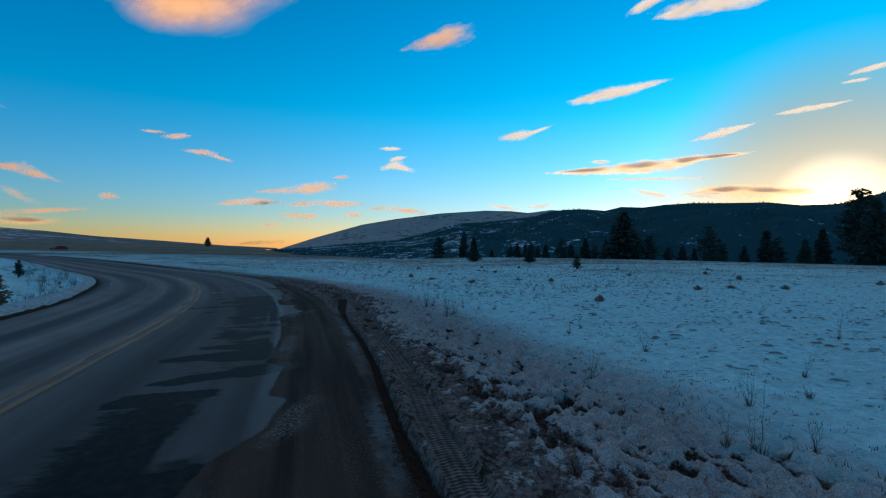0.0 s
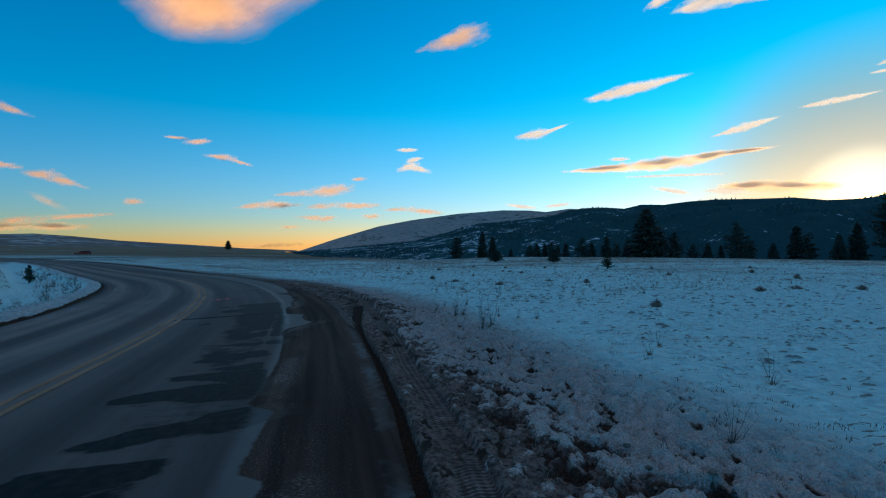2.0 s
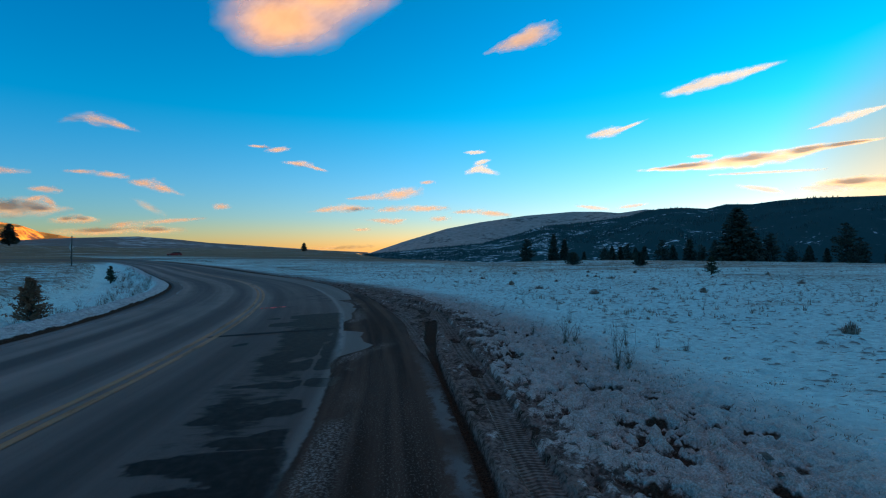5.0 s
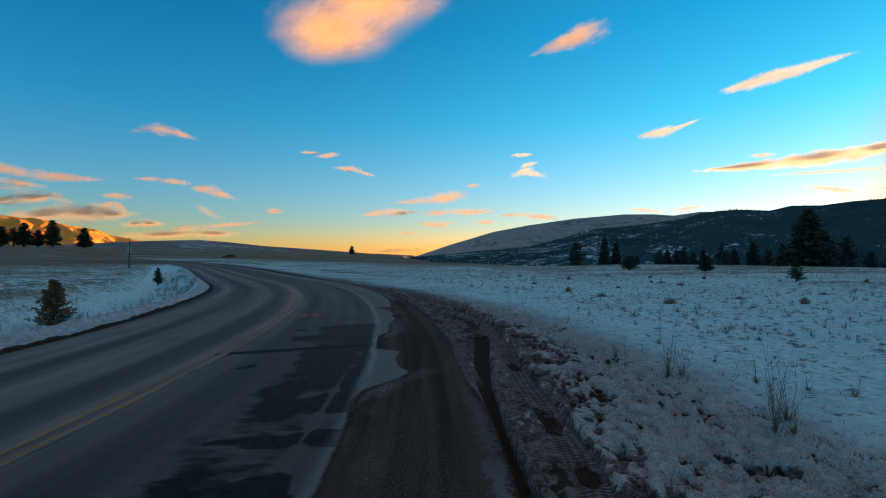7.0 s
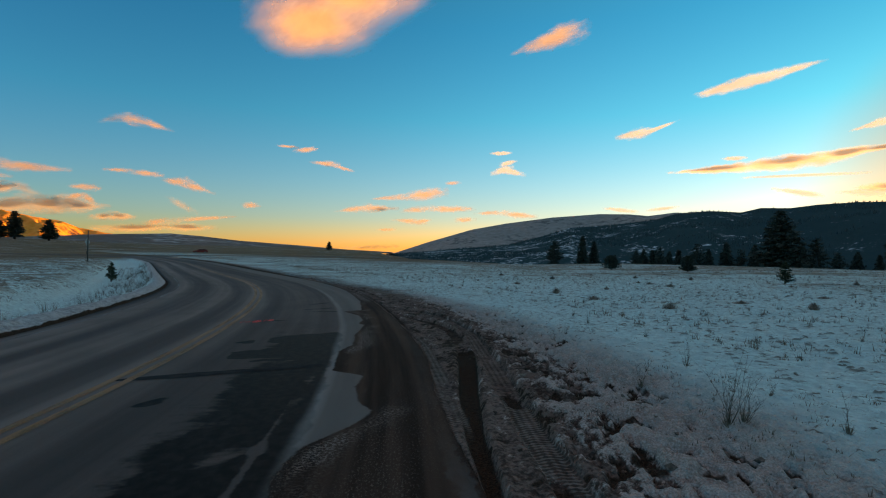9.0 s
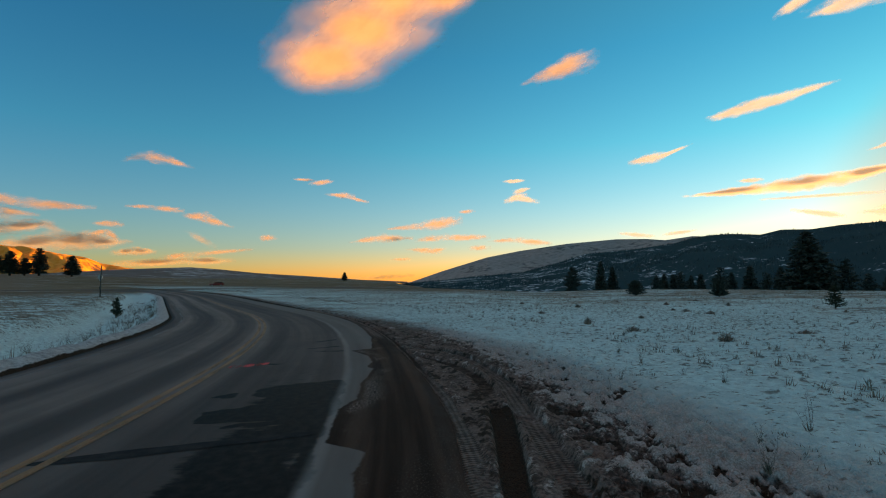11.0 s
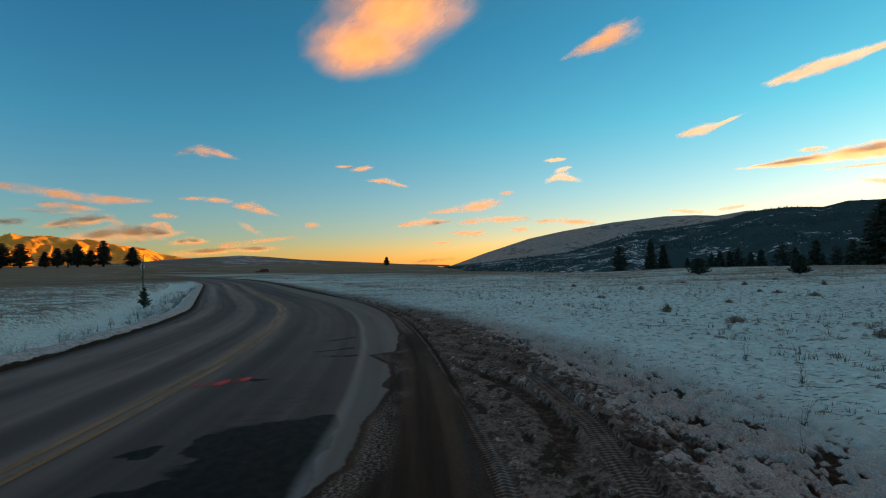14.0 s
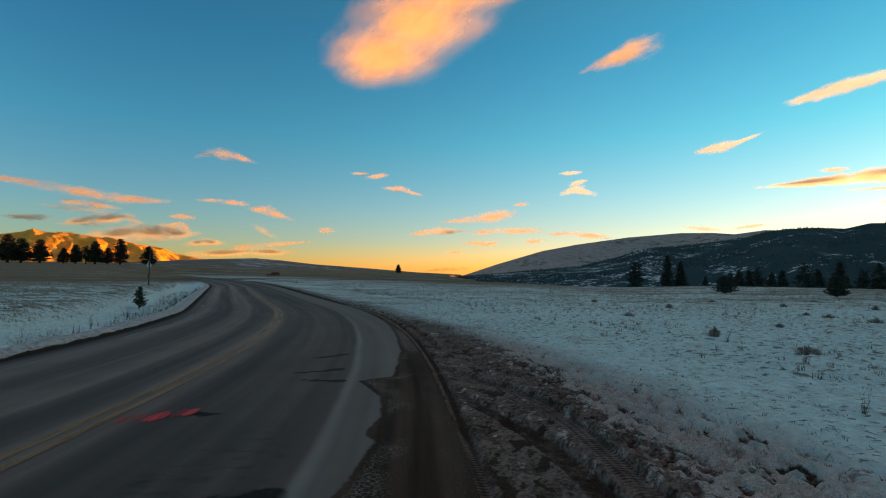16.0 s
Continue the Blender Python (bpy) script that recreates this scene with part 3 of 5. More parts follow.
def relief(s, o, x, y):
    """Small forms of the ground beside the road, and where damp soil and painted shade darken it."""
    z = np.zeros_like(x)
    right = o > 0
    q = o - edge_o(s) + 3.75
    ol = o - left_shift(s)
    near = np.clip(1 - np.hypot(x, y - 12) / 140, 0, 1)
    # below the tarmac the ground sheet lies deeper
    on_road = smooth(ol, -4.05, -3.85) * (1 - smooth(q, 3.70, 3.80))
    # right verge
    verge = smooth(q, 3.78, 3.98)
    churn = verge * (1 - smooth(o + 2.1 * smooth(s, 16, 36), 6.5, 7.9))
    bend = 0.5 * fbm(x * 0.9, y * 0.9, 2, 71)
    # long smooth lumps with steep dark holes between them
    lean_s, lean_o = s + 0.35 * o, o - 0.25 * s
    knead = 0.13 + 0.8 * fbm(lean_s * 1.9 + bend, lean_o * 3.4 - bend, 2, 3, 0.5) + 1.2 * fbm(lean_s * 4.6 + bend, lean_o * 8.0, 3, 4, 0.55) + 1.0 * fbm(lean_s * 11.0, lean_o * 17.0, 2, 6, 0.5)
    broad = fbm(x * 1.1, y * 1.1, 3, 14)
    hollow = (1 - smooth(s, 13, 15)) * smooth(fbm(x * 2.3, y * 2.3, 3, 9), 0.17, 0.25) * smooth(o, 4.6, 5.0) * (1 - smooth(o, 6.4, 7.2))
    clod = np.clip(np.where(knead < 0.05, 0.05 + 1.7 * (knead - 0.05), knead), -0.55, 0.75)
    outer = 0.45 - 0.2 * smooth(s, 12, 14) + (0.55 + 0.2 * smooth(s, 12, 14)) * smooth(o - 0.65 * smooth(s, 12, 16), 4.4, 5.3)
    grit = np.abs(fbm(x * 15, y * 15, 2, 77))
    z += verge * 0.04 + churn * (outer * (0.105 * clod + 0.08 * broad) + 0.03 * grit - 0.06 * hollow)
    # wheels have pressed the inner strip flat farther on
    flat = (0.55 + 0.45 * smooth(s, 10.5, 12.5)) * (1 - smooth(s, 40, 60)) * verge * (1 - smooth(o, 4.5, 5.2))
    z = z * (1 - 0.7 * flat) - 0.02 * flat
    # field, with low wind ripples
    field = smooth(o, 6.0, 9.5)
    rippled = fbm(x * 1.1 + 0.5 * y, y * 4.0, 3, 72, 0.5)
    bent = 0.22 * fbm(x * 4.0, y * 5.0, 3, 78, 0.6)
    pits = np.zeros_like(x)
    close = (o > 5.5) & (o < 34) & (s > -4) & (s < 60)
    pits[close] = clumps((x + bent)[close], (y - bent)[close], 0.36, 75)
    # beyond the ditch the clumps' dark colour stands in for shaded ripples
    beyond = (o < -7.0) & (o > -34) & (s > 0) & (s < 70)
    pits_left = np.zeros_like(x)
    pits_left[beyond] = clumps((x + 1.5 * bent)[beyond], (y - 1.5 * bent)[beyond], 0.5, 85)
    z += 0.06 * pits_left
    z += field * near * (0.20 * fbm(x * 0.5, y * 0.5, 3, 5) + 0.08 * fbm(x * 1.6, y * 2.2, 3, 6, 0.55) + 0.08 * rippled + 0.05 * pits)
    # long low ribs of dirty snow where the churned strip meets the field
    ribs = np.exp(-((o + 1.4 * smooth(s, 16, 36) - 7.2) / 1.4) ** 2)
    z += ribs * (0.11 * np.abs(fbm(s * 0.9 + 0.5 * o, o * 4.5, 3, 79, 0.55)) + 0.05 * fbm(s * 3.0, o * 7.0, 3, 80))
    wet_shade = np.zeros_like(x)

    def rut(c, half, depth, s0, s1, soak, z, wet_shade):
        ends = smooth(s, s0, s0 + 0.5) * (1 - smooth(s, s1 - 0.25, s1))
        d = np.abs(o - c)
        f = (1 - smooth(d, half * 0.75, half * 1.15)) * ends
        rim = np.exp(-((d - half * 1.5) / 0.06) ** 2) * ends
        z = z * (1 - 0.75 * f) - depth * f + 0.3 * depth * rim
        return z, np.maximum(wet_shade, soak * f) * (1 - 0.8 * rim)
    wide = np.interp(s, [5, 9, 10.6, 12, 13.3, 15.6], [0.085, 0.07, 0.06, 0.10, 0.13, 0.16])
    z, wet_shade = rut(rut_o(s), wide, 0.08, -6, 15.7, 1.0, z, wet_shade)
    z, wet_shade = rut(rut_o(s), 0.13, 0.04, 15.9, 22, 0.55, z, wet_shade)
    tread = np.interp(s, TREAD_S, TREAD_O)
    f = (1 - smooth(np.abs(o - tread), 0.12, 0.16)) * smooth(s, -5, -4) * (1 - smooth(s, 21.5, 22.5))
    z = z * (1 - 0.8 * f) - f * 0.045 + 0.014 * np.exp(-((np.abs(o - tread) - 0.2) / 0.05) ** 2) * (1 - smooth(s, 20, 22)) * verge
    marks, across = f * 0.8, o - tread
    # a third print closer to the tarmac
    inner_track = np.interp(s, [11, 14.5, 16, 17.7, 20], [4.02, 4.02, 4.03, 3.93, 3.75])
    g = (1 - smooth(np.abs(o - inner_track), 0.12, 0.16)) * smooth(s, 11.5, 12.5) * (1 - smooth(s, 18.5, 19.5))
    z = z * (1 - 0.8 * g) - 0.03 * g
    across = np.where(g > f, o - inner_track, across)
    marks = np.maximum(marks, 0.75 * g)
    # a puddle in the print, and shallow older ruts farther on
    for ps, po, ls, lo in ((10.8, 4.62, 0.42, 0.14), (9.7, 4.60, 0.25, 0.10), (13.0, 4.75, 0.22, 0.09), (16.7, 4.46, 0.15, 0.05), (19.2, 4.5, 0.35, 0.1), (16.3, 5.35, 0.22, 0.13), (12.0, 5.6, 0.2, 0.13), (11.2, 5.31, 0.25, 0.1), (15.1, 5.34, 0.3, 0.14), (14.0, 5.32, 0.25, 0.13), (4.2, 5.0, 0.15, 0.12), (4.6, 5.35, 0.16, 0.14), (5.4, 4.95, 0.14, 0.11), (3.4, 5.3, 0.2, 0.16), (3.7, 5.7, 0.14, 0.14)):
        d = np.hypot((s - ps) / ls, (o - po) / lo) + 1.0 * fbm(x * 5, y * 5, 2, 73)
        p = 1 - smooth(d, 0.6, 1.15)
        z = z - 0.04 * p
        wet_shade = np.maximum(wet_shade, 0.64 * p)
        marks = marks * (1 - p)
    for c, half, depth, s0, s1, soak in ((3.98, 0.07, 0.04, 15.5, 70, 0.72), (4.30, 0.09, 0.04, 24, 60, 0.5)):
        z, wet_shade = rut(c + 0.012 * np.clip(s - 24, 0, 20), half, depth, s0, s1, soak, z, wet_shade)
    wet_shade = np.maximum(wet_shade, smooth(q, 3.6, 3.7) * (1 - smooth(q, 3.76, 3.80 + 0.12 * smooth(s, 11, 14))) * (0.95 - 0.35 * smooth(s, 11, 14)))
    wet_shade = np.maximum(wet_shade, smooth(o, 3.7, 3.9) * (1 - smooth(o, 4.9, 5.5)) * smooth(s, 12, 15) * (1 - smooth(s, 34, 60)) * (0.17 + 1.0 * fbm(s * 0.5, o * 3.5, 4, 35)))
    # the soil's dark colour also paints shade into creases and hollows between lumps
    wet_shade = np.maximum(wet_shade, churn * np.maximum(np.clip(-2.5 * clod - 0.26, 0, 0.64), 0.6 * hollow))
    wet_shade = np.maximum(wet_shade, 0.9 * smooth(o, 3.6, 3.7) * (1 - smooth(o, 4.05, 4.3)) * smooth(s, 34, 46))
    # left bank of ploughed snow
    bank = smooth(-ol, 3.94, 4.12)
    roll = fbm(s * 0.35, o * 0.0 + 1.5, 3, 12)
    level = 0.07 + 0.10 * roll + 0.07 * smooth(-o, 4.1, 4.35) - 0.50 * smooth(-o, 4.45, 5.6) + 0.66 * smooth(-o, 6.9, 9.2)
    level += 0.12 * fbm(s * 1.5, o * 1.5, 4, 13, 0.6) + 0.10 * np.abs(fbm(s * 3.5, o * 5, 3, 15))
    inner = smooth(-o, 5.2, 7.0)
    z += np.where(~right, bank * level * np.clip(1.3 - np.abs(s - 30) / 120, 0, 1), 0)
    z += np.where(~right, inner * near * (0.30 * fbm(x * 0.35, y * 0.35, 3, 21) + 0.22 * fbm(x * 0.9 + 0.7 * y, 1.6 * y - 1.3 * x, 4, 22, 0.6)), 0)
    wet_shade = np.maximum(wet_shade, smooth(-ol, 3.70, 3.80) * (1 - smooth(-ol, 4.0, 4.12)))
    fade = 1 - smooth(s, 100, 118)
    z = (z * (1 - on_road) - 0.09 * on_road) * fade
    return z, wet_shade * fade, marks, across, churn * clod, field * pits + 0.9 * pits_left


def ground_z(x, y):
    """Height of the finished ground near a place, for things that stand on it."""
    i = int(np.argmin((CX - x) ** 2 + (CY - y) ** 2))
    o = (x - CX[i]) * math.cos(HEAD[i]) + (y - CY[i]) * math.sin(HEAD[i])
    z, *_ = relief(np.array([S_ALL[i]]), np.array([o]), np.array([float(x)]), np.array([float(y)]))
    return float(land(x, y)) + float(z[0])


def grown(start, stop, first, rate, cap=1e9):
    out, step = [start], first
    while out[-1] < stop:
        out.append(out[-1] + step)
        step = min(step * rate, cap)
    return out


def sheet(name, xyz, rows, cols, material, uv=None, extra=None):
    """A grid of rows x cols points as one smooth mesh."""
    me = bpy.data.meshes.new(name)
    k = np.arange(rows * cols).reshape(rows, cols)
    quads = np.stack([k[:-1, :-1], k[:-1, 1:], k[1:, 1:], k[1:, :-1]], -1).reshape(-1, 4)
    me.vertices.add(rows * cols)
    me.vertices.foreach_set("co", np.asarray(xyz, np.float32).ravel())
    me.loops.add(quads.size)
    me.loops.foreach_set("vertex_index", quads.astype(np.int32).ravel())
    me.polygons.add(len(quads))
    me.polygons.foreach_set("loop_start", np.arange(0, quads.size, 4, dtype=np.int32))
    me.polygons.foreach_set("use_smooth", np.ones(len(quads), bool))
    if uv is not None:
        layer = me.uv_layers.new(name="so")
        layer.data.foreach_set("uv", np.asarray(uv, np.float32)[quads.ravel()].ravel())
    for key, values in (extra or {}).items():
        me.attributes.new(key, 'FLOAT', 'POINT').data.foreach_set("value", np.asarray(values, np.float32).ravel())
    me.update(calc_edges=True)
    me.validate()
    me.materials.append(material)
    return me


def thing(name, label, category, at=(0, 0, 0), turn=0.0, size=1.0, group="", kind=""):
    ob = new(name)
    ob.matrix_basis = pose(*at, 0, 0, turn) @ Matrix.Scale(size, 4)
    return tagged(ob, label, category, group, kind)


def part(name, bm, material, parent, label=""):
    me = bpy.data.meshes.new(name)
    bm.to_mesh(me)
    bm.free()
    me.materials.append(material)
    ob = new(name, me)
    ob.parent = parent
    return tagged(ob, label)


# ---- ground ----
def build_ground():
    o_right = grown(3.62, 7.3, 0.026, 1.0) + grown(7.34, 18, 0.05, 1.012, 0.12) + grown(18.15, 2600, 0.16, 1.06)
    o_left = [-v for v in reversed(grown(3.44, 6.5, 0.05, 1.0) + grown(6.6, 24, 0.08, 1.015, 0.2) + grown(24.3, 2600, 0.25, 1.12))]
    o_line = np.array(o_left + [-3.2, -2, 0, 2, 3.3] + o_right)
    s_line = np.array([-v for v in reversed(grown(2.05, 2600, 0.12, 1.22))] + grown(-2, 24, 0.032, 1.0) + grown(24.05, 3000, 0.05, 1.025))
    s, o = [a.ravel() for a in np.meshgrid(s_line, o_line, indexing="ij")]
    x, y = road_xy(s, o)
    dz, wet_shade, marks, across, lump, pit = relief(s, o, x, y)
    z = land(x, y) + dz
    me = sheet("ground", np.stack([x, y, z], -1), len(s_line), len(o_line), M_GROUND, np.stack([s, o], -1), {"wet_shade": wet_shade, "tread": marks, "across": across, "lump": lump, "pit": pit})
    tagged(new("ground", me), "snowy field with dry grass and churned muddy verge", "ground", kind="structure")


def strip(name, o0, o1, s0, s1, lift, material, cols=2, ds=0.5):
    """A strip that follows the road, on the land's height."""
    ss = np.arange(s0, s1 + ds / 2, ds)
    oo = np.linspace(o0, o1, cols)
    s, o = [a.ravel() for a in np.meshgrid(ss, oo, indexing="ij")]
    x, y = road_xy(s, o)
    return sheet(name, np.stack([x, y, land(x, y) + lift], -1), len(ss), cols, material, np.stack([s, o], -1))


MUD_S = [-6, 0, 2.5, 3.2, 3.8, 4.7, 4.9, 5.4, 6.3, 6.6, 7.2, 8.2, 10, 11.3, 11.8, 12.3, 12.7, 13.0, 13.6, 14.1, 14.4, 15.7, 16.2, 17.3, 18.0, 18.6, 18.8, 19.4, 20.3, 21.2, 21.5, 24, 30, 60]
MUD_O = [2.7, 2.5, 2.2, 2.35, 2.69, 2.86, 2.64, 2.7, 2.8, 2.5, 2.6, 2.65, 2.65, 2.55, 2.62, 3.0, 3.19, 3.0, 2.95, 3.05, 2.6, 2.6, 2.8, 2.85, 2.98, 3.08, 2.95, 3.1, 3.02, 2.7, 3.2, 3.45, 3.7, 3.9]


def road_masks(s, o):
    """Where the tarmac is dark with ice, and where mud covers the shoulder."""
    # tongues of black ice: a pointed end towards the middle of the road, a blunt one at the shoulder
    tongues = [(5.1, 5.15, 0.8, 2.1, 0.3), (5.75, 6.3, 1.1, 2.85, 0.34), (7.1, 7.35, 0.95, 2.85, 0.48), (7.9, 7.9, 1.3, 2.55, 0.34), (8.4, 8.4, 1.7, 2.5, 0.2), (9.1, 9.35, 1.4, 2.5, 0.27),
               (10.2, 10.4, 1.45, 2.75, 0.22), (11.2, 11.5, 1.45, 2.65, 0.42), (12.2, 12.2, 1.4, 2.6, 0.38), (13.3, 13.6, 1.55, 2.5, 0.4), (15.1, 15.2, 1.2, 2.4, 0.1), (15.6, 16.0, 0.8, 2.62, 0.8), (16.9, 17.0, 1.2, 2.6, 0.62)]
    specks = [(16.6, 16.8, 0.65, 1.05, 0.12), (19.6, 19.6, 0.85, 1.25, 0.09), (22.0, 22.0, 1.5, 2.45, 0.09), (23.3, 23.8, 1.6, 2.4, 0.16), (21.3, 21.3, 1.5, 2.5, 0.05), (13.0, 13.2, 0.55, 0.9, 0.1)]
    sw = s + 0.45 * fbm(s * 1.1, o * 1.3, 4, 61) + 0.16 * fbm(s * 5.0, o * 3.0, 3, 62)
    ow = o + 0.35 * fbm(s * 2.2 + 9, o * 1.0, 3, 63)
    ice = np.zeros_like(s)
    for sl, sr, ol, orr, half in tongues + specks:
        u = np.clip((ow - ol) / (orr - ol), 0, 1)
        thick = half * u ** 0.55 + 0.015
        inside = (1 - smooth(np.abs(sw - sl - (sr - sl) * u) / thick, 0.55, 1.3)) * smooth(ow, ol - 0.02, ol + 0.2) * (1 - smooth(ow, orr - 0.12, orr + 0.1))
        ice = np.maximum(ice, inside)
    damp = smooth(ow, 1.0, 1.7) * (1 - smooth(ow, 2.5, 2.68)) * smooth(s, 6.4, 7.0) * (1 - smooth(s, 17.2, 18.0))
    ice = np.maximum(ice, damp * np.clip(0.42 + 0.16 * smooth(s, 10, 11) + 1.1 * fbm(s * 0.9 + 0.4 * o, o * 1.2, 4, 64), 0, 0.85))
    band = smooth(ow, 0.6, 1.7) * (1 - smooth(ow, 1.85, 2.2)) * smooth(s, -6, -2) * (1 - smooth(sw, 4.7, 5.5))
    band = np.maximum(band, smooth(ow, 1.2, 1.8) * (1 - smooth(ow, 2.3, 2.6)) * smooth(s, -6, -2) * (1 - smooth(sw, 2.9, 3.7)))
    ice = np.maximum(ice, 0.74 * band)
    ice = np.maximum(ice, 0.35 * smooth(o, 0.5, 1.4) * (1 - smooth(o, 2.3, 2.6)) * smooth(s, 2, 4) * (1 - smooth(s, 18, 24)))
    # wheels have drawn pale streaks along through the ice
    ice *= 1 - 0.75 * np.exp(-((o - 2.32 - 0.02 * np.sin(s)) / 0.05) ** 2) * smooth(s, 9.5, 10.5) * (1 - smooth(s, 14, 15))
    ice *= 1 - 0.8 * np.exp(-((s - 4.5) / 0.75) ** 2 - ((o - 2.35) / 0.38) ** 2)
    ice *= 0.75 + 0.5 * (fbm(s * 1.3, o * 3.0, 3, 69) + 0.5)
    mud = o - np.interp(s, MUD_S, MUD_O) + 0.06 * fbm(s * 2.2, o * 0.6, 3, 65)
    return ice, mud


def build_road():
    ss = np.concatenate([np.arange(-30, -6, 0.5), np.arange(-6, 34, 0.08), np.arange(34, 131, 0.5)])
    oo = np.linspace(-3.92, 3.8, 97)
    s, o = [a.ravel() for a in np.meshgrid(ss, oo, indexing="ij")]
    flare = 1 + 2.2 * smooth(s, 108, 131) ** 2
    x0 = o.copy()
    o = np.where(o > 2, 2 + (o - 2) * (edge_o(s) + 0.03 - 2) / 1.8, o)
    o = np.where(x0 < -2, o + left_shift(s) * (-x0 - 2) / 1.92, o)
    x, y = road_xy(s, o * flare)
    ice, mud = road_masks(s, o)
    worn = -0.012 * np.exp(-((o - 3.3) / 0.16) ** 2) + 0.02 * smooth(mud, 0.0, 0.25) * fbm(s * 3, o * 5, 3, 66)
    me = sheet("road", np.stack([x, y, land(x, y) + worn], -1), len(ss), len(oo), M_ROAD, np.stack([s, o], -1), {"ice": ice, "mud": mud, "rim": o - edge_o(s)})
    road = tagged(new("road", me), "two-lane tarmac road with icy patches bending left", "road", kind="structure")
    for o0 in (-0.15, 0.05):
        line = new("centre_line", strip("centre_line", o0, o0 + 0.105, -30, 112, 0.006, M_YELLOW))
        line.parent = road
        tagged(line, "worn yellow road paint")
    line = new("edge_line", strip("edge_line", -3.44, -3.375, -30, 112, 0.006, M_WHITE))
    line.parent = road
    tagged(line, "faded white road paint")

    # the crossing road at the far junction
    k = np.arange(-160, 260, 4.0)
    kk, w = [a.ravel() for a in np.meshgrid(k, np.linspace(-4.5, 4.5, 7), indexing="ij")]
    cx, cy = -84.0 + 0.80 * kk - 0.6 * w, 113.0 + 0.60 * kk + 0.8 * w
    cross = new("crossing_road", sheet("crossing_road", np.stack([cx, cy, land(cx, cy) + 0.05], -1), len(k), 7, M_ROAD, np.stack([kk + 300, w * 0.75], -1), {"ice": w * 0, "mud": w * 0 - 1, "rim": w * 0 - 1}))
    tagged(cross, "distant tarmac road crossing the plain", "road", kind="structure")

    def blot(name, label, s0, o0, s1, o1, half, material, seed, lift):
        """A thin ragged smear on the tarmac from one place to another."""
        k = np.linspace(0, 1, 40)[:, None]
        w = half * (0.55 + 1.2 * np.clip(fbm(k * 6, k * 0 + seed, 3, seed) + 0.5, 0, 1)) * np.sqrt(np.clip(1 - (2 * k - 1) ** 4, 0.02, 1))
        side = np.array([-1.0, 0.0, 1.0])[None, :]
        sv = s0 + (s1 - s0) * k + side * w + 0.05 * fbm(k * 4, k * 0 + seed + 3, 2, seed)
        ov = o0 + (o1 - o0) * k + 0 * side
        xx, yy = road_xy(sv.ravel(), ov.ravel())
        ob = new(name, sheet(name, np.stack([xx, yy, land(xx, yy) + lift], -1), 40, 3, material, np.stack([sv.ravel(), ov.ravel()], -1)))
        ob.parent = road
        tagged(ob, label)

    blot("tar_seal", "dark tar seal across the lane", 14.15, -0.1, 14.75, 2.45, 0.085, M_TAR, 5, 0.004)
    for s0, o0, s1, o1 in ((19.42, 0.24, 19.49, 0.46), (19.50, 0.50, 19.56, 0.70), (19.60, 0.73, 19.72, 0.97)):
        blot("paint_mark", "sprayed red survey mark", s0, o0, s1, o1, 0.15, M_RED, int(s0 * 100), 0.008)


build_ground()
build_road()


# ---- hills ----
def hill(name, label, bearings, elevations, dist, depth, base, rough, seed, material, bend=0.7, fold=1.0):
    """A range seen at given bearings (degrees left of +y), its crest at the given elevations."""
    b = np.arange(min(bearings), max(bearings), 0.16)
    order = np.argsort(bearings)
    e = np.interp(b, np.array(bearings)[order], np.array(elevations)[order])
    rows = np.concatenate([np.linspace(0, 1, 44), [1.05, 1.12, 1.25, 1.5]])
    bb, f = np.meshgrid(np.radians(b), rows, indexing="ij")
    top = 1.5 + dist * np.tan(np.radians(e))[:, None]
    r = dist - depth * (1 - f)
    up = np.where(f <= 1, np.clip(f, 0, 1) ** bend, 1 - (f - 1) * 0.8)
    x, y = -np.sin(bb) * r, np.cos(bb) * r + 6
    gully = fbm(bb * dist / (depth * 0.22) * fold, f * 1.2 * fold, 5, seed, 0.55)
    gully = gully if fold == 1.0 else 0.30 - 1.6 * np.abs(gully)
    gully = gully * rough * np.sin(np.clip(f, 0, 1) * math.pi) ** 0.8
    z = base + (top - base) * up + gully * np.maximum(top - base, 0)
    me = sheet(name, np.stack([x, y, z], -1).reshape(-1, 3), len(b), len(rows), material)
    tagged(new(name, me), label, "mountain", kind="structure")
    return b, top[:, 0]


RIDGE_B = [26, 18.1, 12.2, 5.6, 1.6, -1.8, -4.6, -7.7, -11, -12.6, -14.2, -16.2, -18.6, -20.3, -22.6, -24.8, -27.5, -31, -34, -36.7, -39.2, -40, -41.5, -42.5, -48, -60, -90, -120]
RIDGE_E = [-1.2, -0.5, 0.1, 0.7, 1.75, 2.8, 3.0, 3.3, 3.75, 4.25, 4.45, 4.5, 4.3, 4.7, 4.6, 4.85, 4.95, 4.85, 4.8, 4.4, 4.4, 4.5, 4.95, 5.25, 6.0, 5.5, 4.0, 2.0]
hill("backdrop_ridge", "dark wooded ridge with patches of snow", RIDGE_B, RIDGE_E, 2200, 1250, -75, 0.45, 41, M_RIDGE, 0.75)
hill("backdrop_mountain", "pale snowy mountain slope behind the ridge", [22, 18.6, 14.7, 9.6, 5.7, 0.3, -5, -8, -10, -12.6, -16, -25], [-1.0, -0.39, 0.95, 2.49, 3.23, 3.98, 4.36, 4.3, 4.1, 4.43, 4.2, 3.0], 4000, 1400, -110, 0.25, 43, M_FAR, 0.8)
